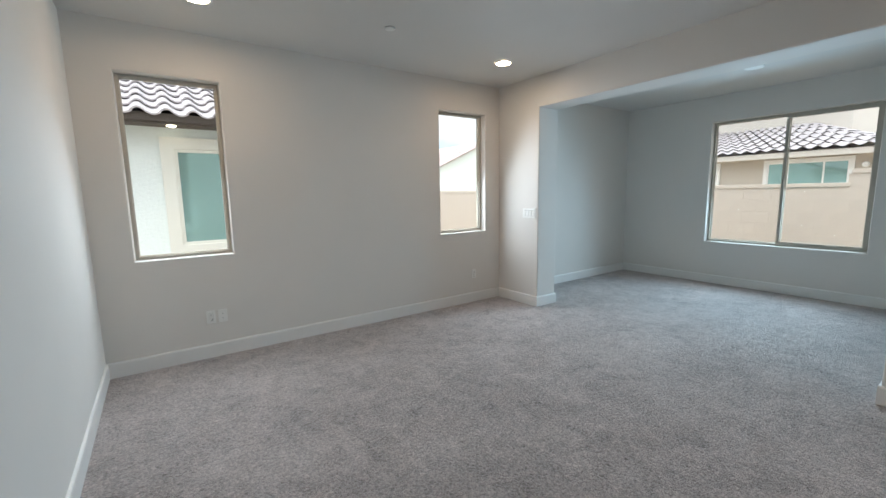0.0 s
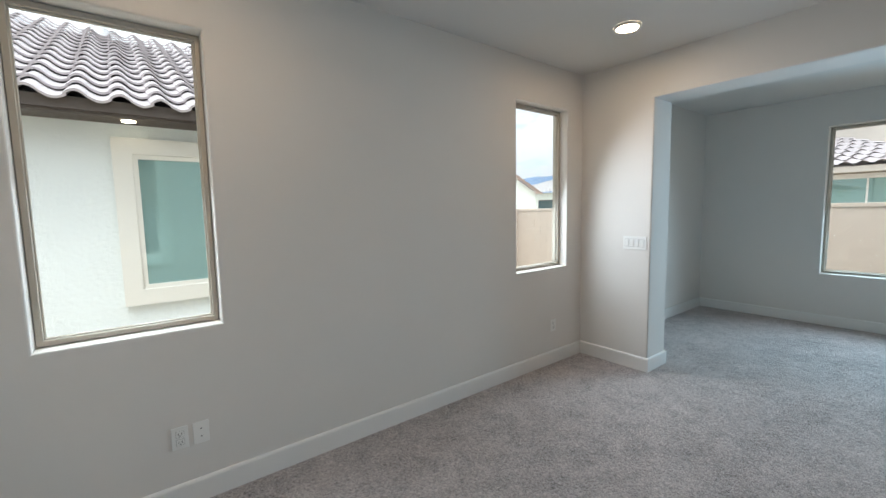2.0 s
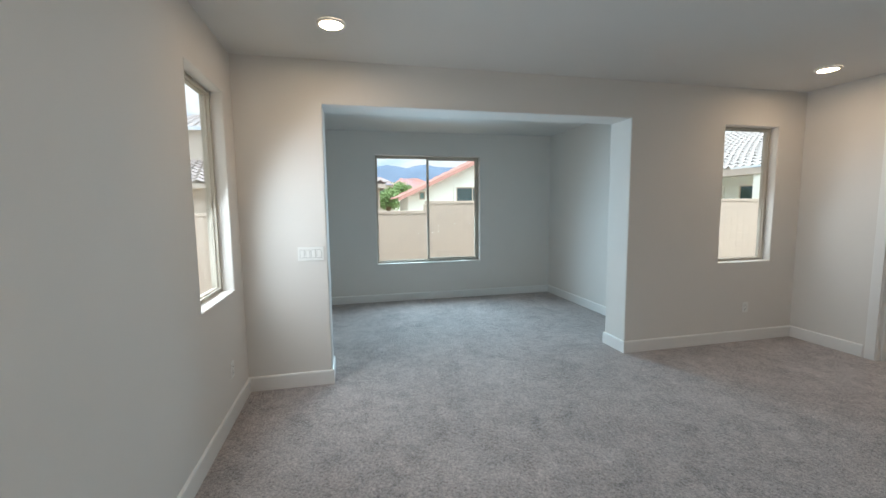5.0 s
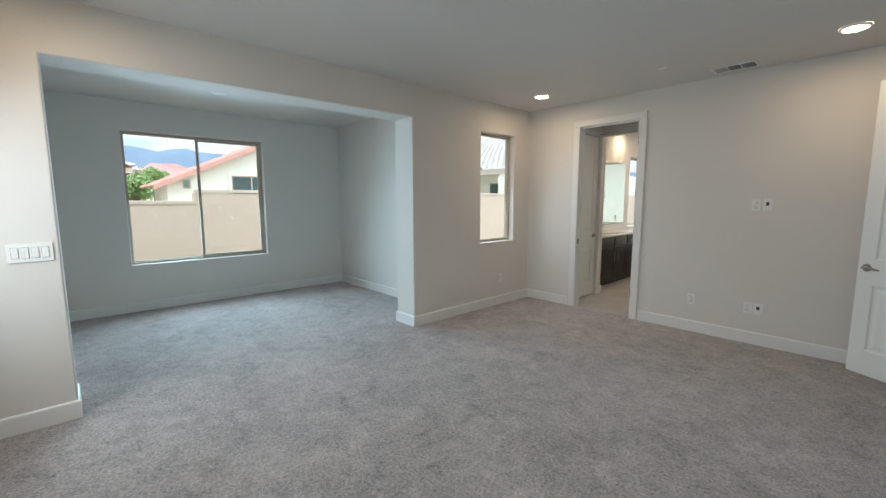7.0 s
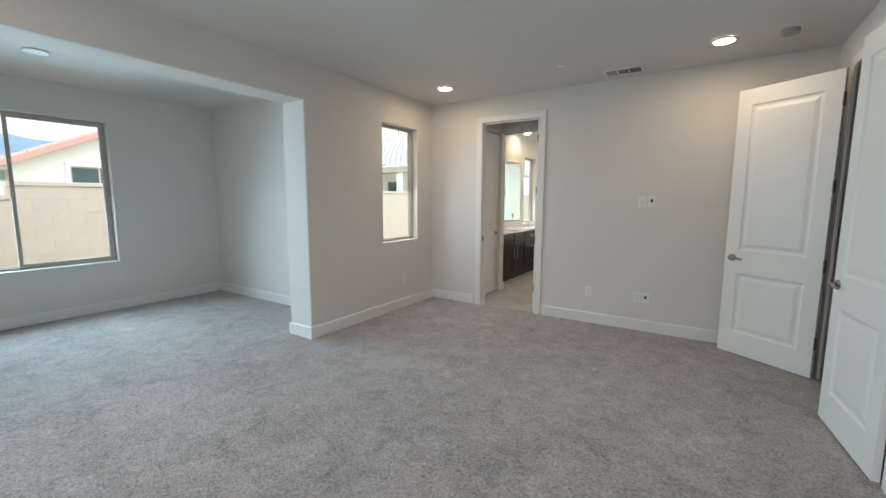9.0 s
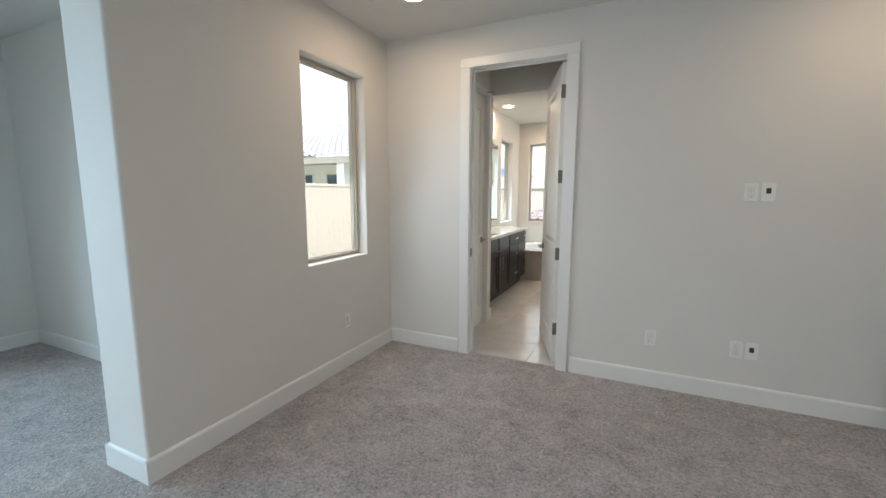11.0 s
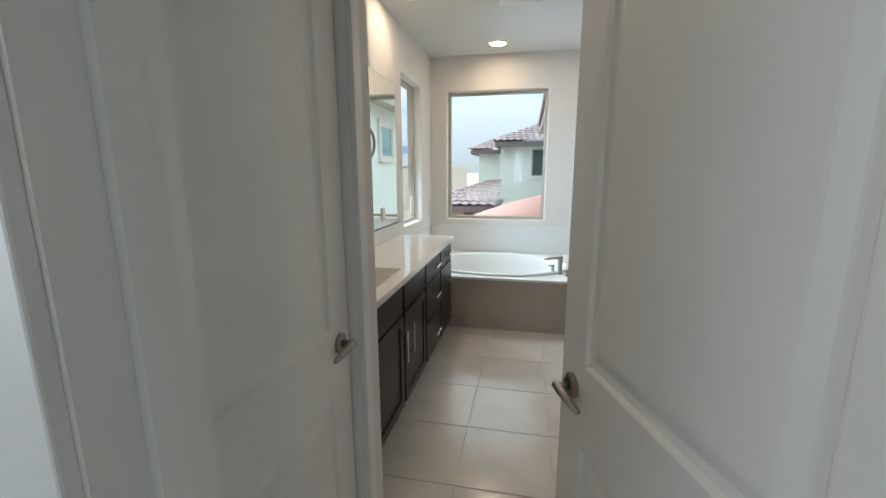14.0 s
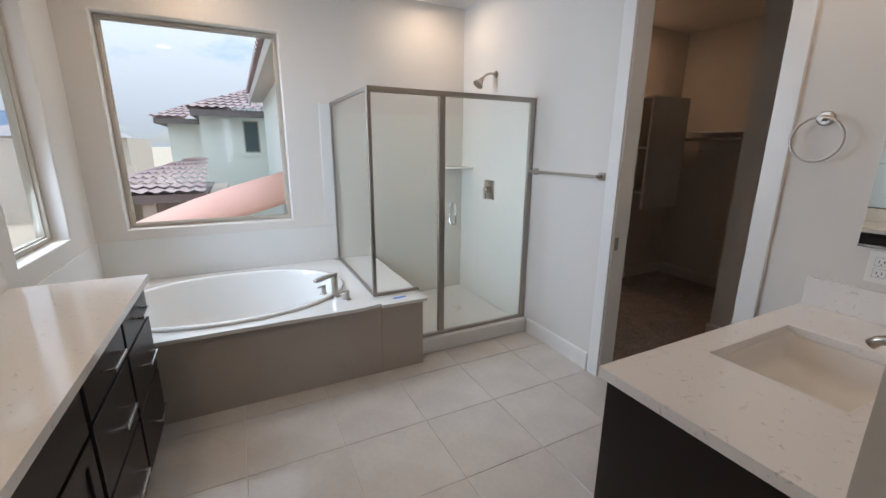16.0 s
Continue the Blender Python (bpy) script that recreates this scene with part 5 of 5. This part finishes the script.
box_part("cap", (2.9, FX - 0.1, 8.98, 9.17, 1.41, 1.473), BLOCK, fn, "flat cap course", 0.006)
stub = thing("planter_wall", label="short low block wall in front of the yard wall", category="yard wall")
box_part("mortar_core", (8.93, 9.07, -5.22, -4.50, -0.44, 0.44), MORTAR, stub)
for r in range(4):
    box_part("course", (8.918, 9.082, -5.232, -4.488, -0.42 + r * 0.2025, -0.2225 + r * 0.2025), BLOCK, stub, bevel=0.004)
box_part("cap", (8.918, 9.082, -5.232, -4.488, 0.441, 0.49), BLOCK, stub, "flat cap", 0.006)


def frond_plant(at, count, size, seed, label, stems=2):
    rnd = random.Random(seed)
    root = thing("yard_plant", at, label, "plant")
    bm = bmesh.new()
    for s in range(stems):
        tube(bm, [(0.10 * s - 0.05, 0, 0), (0.12 * s - 0.06, 0.02, size * 0.35), (0.14 * s - 0.07, 0.03, size * 0.55)], [0.03, 0.026, 0.02], 8)
    part("trunk", bm, BARK, root)
    bm = bmesh.new()
    for k in range(count):
        a, lift = rnd.uniform(0, 2 * math.pi), rnd.uniform(0.15, 1.2)
        base = Vector((0.14 * (k % stems) - 0.07, 0.03, size * 0.55))
        d = Vector((math.cos(a) * math.cos(lift), math.sin(a) * math.cos(lift), math.sin(lift)))
        side = Vector((-math.sin(a), math.cos(a), 0))
        ln = size * rnd.uniform(0.35, 0.6)
        pts = [base + d * ln * f - Vector((0, 0, 0.5 * ln * f * f)) for f in (0, 0.4, 0.75, 1.0)]
        ws = (0.006, 0.016, 0.012, 0.001)
        loft(bm, [[p - side * w * size, p + side * w * size] for p, w in zip(pts, (w * 1.6 for w in ws))], closed=False)
    part("leaves", bm, LEAF, root)
    return root


frond_plant((9.05, -5.72, -0.43), 70, 0.85, 3, "small green yucca with two stems by the yard wall")
frond_plant((9.1, -6.9, -0.43), 30, 0.45, 5, "small dark green shrub by the yard wall", 1)


def leafy_tree(at, high, spread, seed):
    rnd = random.Random(seed)
    root = thing("tree", at, "light green leafy tree behind the yard wall", "tree")
    bm = bmesh.new()
    tube(bm, [(0, 0, 0), (0.03, 0.02, high * 0.4), (0.0, 0.05, high * 0.62)], [0.09, 0.07, 0.05], 8)
    tips = []
    for k in range(9):
        a = k * 2.4
        e = Vector((math.cos(a) * spread * rnd.uniform(0.4, 0.9), math.sin(a) * spread * rnd.uniform(0.4, 0.9), high * rnd.uniform(0.7, 0.97)))
        tube(bm, [(0, 0.04, high * 0.5), tuple(e * 0.5 + Vector((0, 0, high * 0.33))), tuple(e)], [0.035, 0.02, 0.008], 6)
        tips.append(e)
    part("trunk", bm, BARK, root)
    verts, faces = [], []
    for k in range(4200):
        p = rnd.choice(tips) + Vector((rnd.gauss(0, 0.20), rnd.gauss(0, 0.20), rnd.gauss(0, 0.16))) * spread * 1.3
        a = Vector((rnd.gauss(0, 1), rnd.gauss(0, 1), rnd.gauss(0, 1))).normalized()
        b = a.orthogonal().normalized()
        s = rnd.uniform(0.05, 0.11)
        i = len(verts)
        verts += [tuple(p - a * s), tuple(p + b * s * 0.45), tuple(p + a * s), tuple(p - b * s * 0.45)]
        faces.append((i, i + 1, i + 2, i + 3))
    data = bpy.data.meshes.new("crown")
    data.from_pydata(verts, [], faces)
    data.materials.append(LEAF)
    ob = new("crown", data)
    ob.parent = root
    return root


leafy_tree((26.0, 0.42, -0.42), 3.05, 0.62, 11)
leafy_tree((29.0, -0.75, -0.42), 3.7, 0.6, 23)
fh = thing("far_house", label="small far tan house with a pale tile roof behind trees", category="house")
body(fh, 33.0, 38.0, -0.6, 2.2, -0.45, 3.35, STUCCO_TAN)
wavy_roof(fh, (32.7, 2.5, 3.35), (32.7, -0.9, 3.35), (35.5, 1.4, 4.1), (35.5, 0.2, 4.1), TILE_PALE, 0.34, 0.40)
house_window(fh, "x", 33.0, -1, 0.1, 0.9, 2.3, 3.0, TRIM, PANE_DARK, 0.08)
fr = thing("far_house", label="far low house with a pale red tile roof", category="house")
body(fr, 44.0, 52.0, -6.5, -1.6, -0.45, 3.6, STUCCO_SAGE)
wavy_roof(fr, (43.5, -1.2, 3.6), (43.5, -6.9, 3.6), (47.5, -3.0, 4.9), (47.5, -5.0, 4.9), TILE_RED, 0.34, 0.40)

# tan house beyond the alcove window
he = thing("neighbour_house", label="tan stucco house with a grey-brown tile roof and white window trim", category="house")
body(he, 16.0, 24, 1.68, 9.0, -0.45, 2.36, STUCCO_TAN)
body(he, 18.3, 24, 2.9, 9.0, 2.5, 4.6, STUCCO_BEIGE, "upper_wall")
bm = bmesh.new()
box(bm, 15.50, 15.54, 1.5, 9.3, 2.25, 2.41, 0.004)
box(bm, 15.54, 24.0, 1.5, 1.54, 2.25, 2.41, 0.004)
box(bm, 15.54, 16.0, 1.54, 9.3, 2.31, 2.33)
part("fascia", bm, FASCIA_PALE, he, "pale eave board")
wavy_roof(he, (15.45, 9.3, 2.45), (15.45, 1.43, 2.45), (18.3, 9.3, 3.46), (18.3, 3.9, 3.46), TILE_ROOF, 0.32, 0.38)
wavy_roof(he, (15.45, 1.43, 2.45), (24.4, 1.43, 2.45), (18.3, 3.9, 3.46), (24.4, 3.9, 3.46), TILE_ROOF, 0.32, 0.38)
wavy_roof(he, (17.8, 9.3, 4.62), (17.8, 2.5, 4.62), (21, 9.3, 5.7), (21, 5.5, 5.7), TILE_ROOF, 0.32, 0.38)
house_window(he, "x", 16.0, -1, 2.42, 4.25, 1.0, 2.14, TRIM, PANE_TEAL, 0.09, (2.95, 3.75))
bm = bmesh.new()
tube(bm, [(15.999, 2.12, 1.98), (15.94, 2.12, 1.98), (15.92, 2.12, 1.98)], [0.075, 0.07, 0.05], 16)
part("wall_lamp", bm, TRIM, he, "round white wall lamp")
house_window(he, "x", 16.0, -1, 5.62, 6.9, 1.0, 2.14, TRIM, PANE_TEAL, 0.09, (6.2,))

# white gable-fronted house
hg = thing("neighbour_house", label="white stucco gable house with a red tile roof edge", category="house")
GY0, GY1, GYM = -8.66, 0.97, -4.0
bm = bmesh.new()
loft(bm, [[(x, GY1 - 0.2, -0.45), (x, GY1 - 0.2, 1.98), (x, GYM, 4.22), (x, GY0 + 0.2, 2.46), (x, GY0 + 0.2, -0.45)] for x in (15.0, 17.4)], True, True)
part("wall", bm, STUCCO_WHITE, hg)
wavy_roof(hg, (17.6, GY1 + 0.15, 1.86), (14.75, GY1 + 0.15, 1.86), (17.6, GYM, 4.24), (14.75, GYM, 4.24), TILE_RED, 0.32, 0.38, "rows of red curved roof tiles")
wavy_roof(hg, (14.75, GY0 - 0.15, 2.36), (17.6, GY0 - 0.15, 2.36), (14.75, GYM, 4.24), (17.6, GYM, 4.24), TILE_RED, 0.32, 0.38, "rows of red curved roof tiles")
for s, (ya, za) in ((1, (GY1 + 0.15, 1.82)), (-1, (GY0 - 0.15, 2.32))):
    bm = bmesh.new()
    loft(bm, [[(14.70, ya, za - 0.04), (14.70, ya, za + 0.10), (15.02, ya, za + 0.10), (15.02, ya, za - 0.04)], [(14.70, GYM, 4.14), (14.70, GYM, 4.31), (15.02, GYM, 4.31), (15.02, GYM, 4.14)]], True, True)
    part("rake_tiles", bm, TILE_RED, hg, "red rake tiles along the gable")
house_window(hg, "x", 15.0, -1, -2.3, -0.98, 1.2, 2.26, STUCCO_WHITE, PANE_DARK, 0.08, (-1.6,))
# a small wall vent, built here as a window with a teal pane
house_window(hg, "x", 15.0, -1, 0.16, 0.38, 1.82, 2.10, STUCCO_WHITE, PANE_TEAL, 0.04)
house_window(hg, "x", 15.0, -1, -7.15, -6.75, 1.45, 1.98, STUCCO_SAGE, PANE_DARK, 0.05)
house_window(hg, "x", 15.0, -1, -8.05, -7.6, 1.45, 1.98, STUCCO_SAGE, PANE_DARK, 0.05)
box_part("porch_beam", (14.4, 15.0, -8.6, -5.2, 2.16, 2.30), FASCIA_PALE, hg)

# long house with a grey tile roof and a covered patio
hp = thing("neighbour_house", label="long low white house with a grey tile roof and covered patio", category="house")
body(hp, 10.2, 20.5, -22, -13.2, -0.45, 2.72, STUCCO_WHITE)
bm = bmesh.new()
box(bm, 9.8, 20.9, -11.62, -11.55, 2.62, 2.86, 0.006)
box(bm, 9.8, 20.9, -13.2, -11.62, 2.70, 2.74)
part("fascia", bm, FASCIA_PALE, hp, "grey eave board and patio ceiling")
for x in (10.4, 12.6, 14.9, 17.3, 20.1):
    box_part("patio_post", (x - 0.18, x + 0.18, -12.0, -11.65, -0.45, 2.70), STUCCO_WHITE, hp, bevel=0.01)
wavy_roof(hp, (9.7, -11.45, 2.90), (22.5, -11.45, 2.90), (9.7, -17, 5.3), (20.2, -17, 5.3), TILE_GREY, 0.32, 0.38, "rows of grey curved roof tiles")
wavy_roof(hp, (22.5, -11.45, 2.90), (22.5, -22.4, 2.90), (20.2, -17, 5.3), (20.2, -17.1, 5.3), TILE_GREY, 0.32, 0.38, "rows of grey curved roof tiles")
for x0, x1 in ((11.0, 12.2), (13.0, 14.6), (15.4, 17.0), (18.0, 18.8)):
    house_window(hp, "y", -13.2, 1, x0, x1, 0.2, 2.3, STUCCO_SAGE, PANE_DARK, 0.06, ((x0 + x1) / 2,))
vent = thing("roof_vent", (16.5, -16.4, 5.05), "small pipe vent on the grey roof", "roof vent")
bm = bmesh.new()
tube(bm, [(0, 0, -0.2), (0, 0, 0.35)], 0.05, 10)
part("pipe", bm, FASCIA_PALE, vent)

# far house seen through the narrow north window
hf = thing("neighbour_house", label="white stucco gable house with a pale tile roof", category="house")
bm = bmesh.new()
loft(bm, [[(11.2, y, -0.45), (11.2, y, 2.35), (14.9, y, 3.97), (18.6, y, 2.35), (18.6, y, -0.45)] for y in (16.0, 26.0)], True, True)
part("wall", bm, STUCCO_WHITE, hf)
wavy_roof(hf, (10.8, 26, 2.24), (10.8, 15.75, 2.24), (14.9, 26, 4.04), (14.9, 15.75, 4.04), TILE_PALE, 0.34, 0.40)
wavy_roof(hf, (19.0, 15.75, 2.24), (19.0, 26, 2.24), (14.9, 15.75, 4.04), (14.9, 26, 4.04), TILE_PALE, 0.34, 0.40)
house_window(hf, "y", 16.0, -1, 14.15, 15.75, 1.10, 1.86, STUCCO_WHITE, PANE_DARK, 0.1, (14.7, 15.2))
hf2 = thing("neighbour_house", label="white stucco house with a low grey tile roof", category="house")
body(hf2, 25.0, 34.0, 14.5, 24.0, -0.45, 2.6, STUCCO_WHITE)
wavy_roof(hf2, (24.5, 24.5, 2.62), (24.5, 14.0, 2.62), (29.5, 20, 4.3), (29.5, 19, 4.3), TILE_GREY, 0.34, 0.40)
wavy_roof(hf2, (24.5, 14.0, 2.62), (34.5, 14.0, 2.62), (29.5, 19, 4.3), (30, 19, 4.3), TILE_GREY, 0.34, 0.40)
house_window(hf2, "x", 25.0, -1, 15.5, 17.5, 1.0, 2.1, STUCCO_WHITE, PANE_TEAL, 0.1, (16.5,))
house_window(hf2, "x", 25.0, -1, 19.5, 21.0, 1.0, 2.1, STUCCO_WHITE, PANE_DARK, 0.1)

# houses south of the bathroom
hs = thing("neighbour_house", label="two-storey pale sage stucco house with curved tile roofs", category="house")
body(hs, -3.0, 4.20, -26, -18.0, -3.5, 2.46, STUCCO_SAGE)
body(hs, 2.0, 5.38, -27, -21.0, -3.5, 2.34, STUCCO_SAGE, "wing_wall")
bm = bmesh.new()
box(bm, -3.2, 4.36, -17.62, -17.56, 2.38, 2.56, 0.004)
box(bm, 4.32, 4.38, -26, -17.56, 2.38, 2.56, 0.004)
box(bm, -3.2, 4.34, -18.0, -17.6, 2.44, 2.46)
box(bm, 4.2, 5.70, -20.62, -20.56, 2.26, 2.44, 0.004)
box(bm, 5.66, 5.72, -27, -20.56, 2.26, 2.44, 0.004)
part("fascia", bm, FASCIA_GREY, hs, "dark mauve-grey eave boards")
wavy_roof(hs, (4.46, -17.5, 2.60), (-3.2, -17.5, 2.60), (1.5, -21.0, 3.95), (-3.2, -21.0, 3.95), TILE_MAROON, 0.24, 0.30, wave=0.028)
wavy_roof(hs, (4.46, -26, 2.60), (4.46, -17.5, 2.60), (1.5, -22.0, 3.95), (1.5, -21.0, 3.95), TILE_MAROON, 0.24, 0.30, wave=0.028)
wavy_roof(hs, (5.80, -20.5, 2.48), (2.0, -20.5, 2.48), (3.9, -23.0, 3.40), (2.0, -23.0, 3.40), TILE_MAROON, 0.24, 0.30, wave=0.028)
wavy_roof(hs, (5.80, -27, 2.48), (5.80, -20.5, 2.48), (3.9, -24, 3.40), (3.9, -23.0, 3.40), TILE_MAROON, 0.24, 0.30, wave=0.028)
house_window(hs, "y", -18.0, 1, 2.55, 3.02, 1.30, 2.30, STUCCO_WHITE, PANE_DARK, 0.10)
hl = thing("lower_roof", label="low hip roof of grey-brown curved tiles on posts", category="roof")
wavy_roof(hl, (6.3, -13.0, 0.55), (3.95, -13.0, 0.55), (4.2, -15.4, 1.20), (3.95, -15.4, 1.20), TILE_MAROON, 0.24, 0.30, wave=0.028)
wavy_roof(hl, (6.3, -18.0, 0.55), (6.3, -13.0, 0.55), (4.2, -15.5, 1.20), (4.2, -15.4, 1.20), TILE_MAROON, 0.24, 0.30, wave=0.028)
box_part("fascia", (3.95, 6.26, -13.12, -13.06, 0.36, 0.53), FASCIA_GREY, hl)
box_part("soffit", (3.95, 6.2, -17.0, -13.12, 0.44, 0.48), FASCIA_GREY, hl)
for x in (5.0, 6.1):
    box_part("post", (x - 0.12, x + 0.12, -13.4, -13.16, -3.3, 0.44), STUCCO_TAN, hl)
box_part("wall", (3.6, 5.9, -17.0, -14.2, -3.3, 0.44), STUCCO_TAN, hl)

wing = thing("house_wing", label="pale stucco house wing with an eave and tall window", category="house")
body(wing, -2.0, 2.45, -16.6, -6.96, -3.3, 2.84, STUCCO_WHITE)
bm = bmesh.new()
box(bm, 2.76, 2.80, -16.9, -7.3, 2.72, 2.92, 0.004)
box(bm, 2.45, 2.76, -16.9, -7.3, 2.76, 2.79)
part("fascia", bm, FASCIA_PALE, wing, "pale eave board")
wavy_roof(wing, (2.85, -16.9, 2.95), (2.85, -7.3, 2.95), (0.3, -16.9, 4.05), (0.3, -7.3, 4.05), TILE_MAROON, 0.30, 0.36)
house_window(wing, "x", 2.45, 1, -10.6, -9.9, 1.75, 2.40, CREAM, PANE_TEAL, 0.10)
box_part("lower_wall", (2.452, 5.2, -12.5, -11.35, -3.3, 0.0), STUCCO_SAGE, wing)
sal = thing("salmon_roof", label="smooth salmon-red rounded roof edge below the bathroom window", category="roof")
bm = bmesh.new()
rings = []
for x, z, w in ((5.75, -0.16, 0.34), (5.30, 0.06, 0.60), (4.7, 0.30, 0.72), (4.1, 0.53, 0.76), (3.4, 0.76, 0.78), (2.46, 1.02, 0.78)):
    rings.append([(x, -12.0 + w * math.cos(a), z - 0.46 + 0.46 * math.sin(a)) for a in [math.pi * (-0.05 + 1.1 * j / 16) for j in range(17)]])
loft(bm, rings, True, True)
part("shell", bm, SALMON, sal, smooth=True)

# far stucco terraces to the south
ft = thing("far_house", label="far beige house and terrace walls on the slope", category="house")
body(ft, 12, 22, -62, -50, -3.5, 2.2, STUCCO_TAN)
wavy_roof(ft, (22.5, -49.5, 2.2), (11.5, -49.5, 2.2), (19, -55, 4.0), (15, -55, 4.0), TILE_ROOF, 0.4, 0.5)
house_window(ft, "y", -50, 1, 14, 15.5, 0.4, 1.6, STUCCO_WHITE, PANE_DARK, 0.12)
house_window(ft, "y", -50, 1, 17.5, 19, 0.4, 1.6, STUCCO_WHITE, PANE_DARK, 0.12)
tw = thing("terrace_wall", label="far beige retaining wall", category="yard wall")
box_part("wall", (9.6, 40, -38.2, -38, -3.5, 0.2), BLOCK, tw)

# ---- bathroom floor tiles ----
tile_bm = bmesh.new()
box(tile_bm, -0.2268, 0.2268, -0.2268, 0.2268, -0.004, 0.0, 0.0012, 1)
floor_tile = bpy.data.meshes.new("tile")
tile_bm.to_mesh(floor_tile)
tile_bm.free()
floor_tile.materials.append(TILE)
for i in range(-5, 3):
    for j in range(-5, 5):
        x, y = 3.418 + (i + 0.5) * 0.457, -4.47 + (j + 0.5) * 0.457
        if not (XB - 0.05 < x < XE + 0.2 and YB < y < YS - 0.2):
            continue
        ob = new("tile", floor_tile)
        ob.parent = bath_floor
        ob.location = (x, y, 0.0)
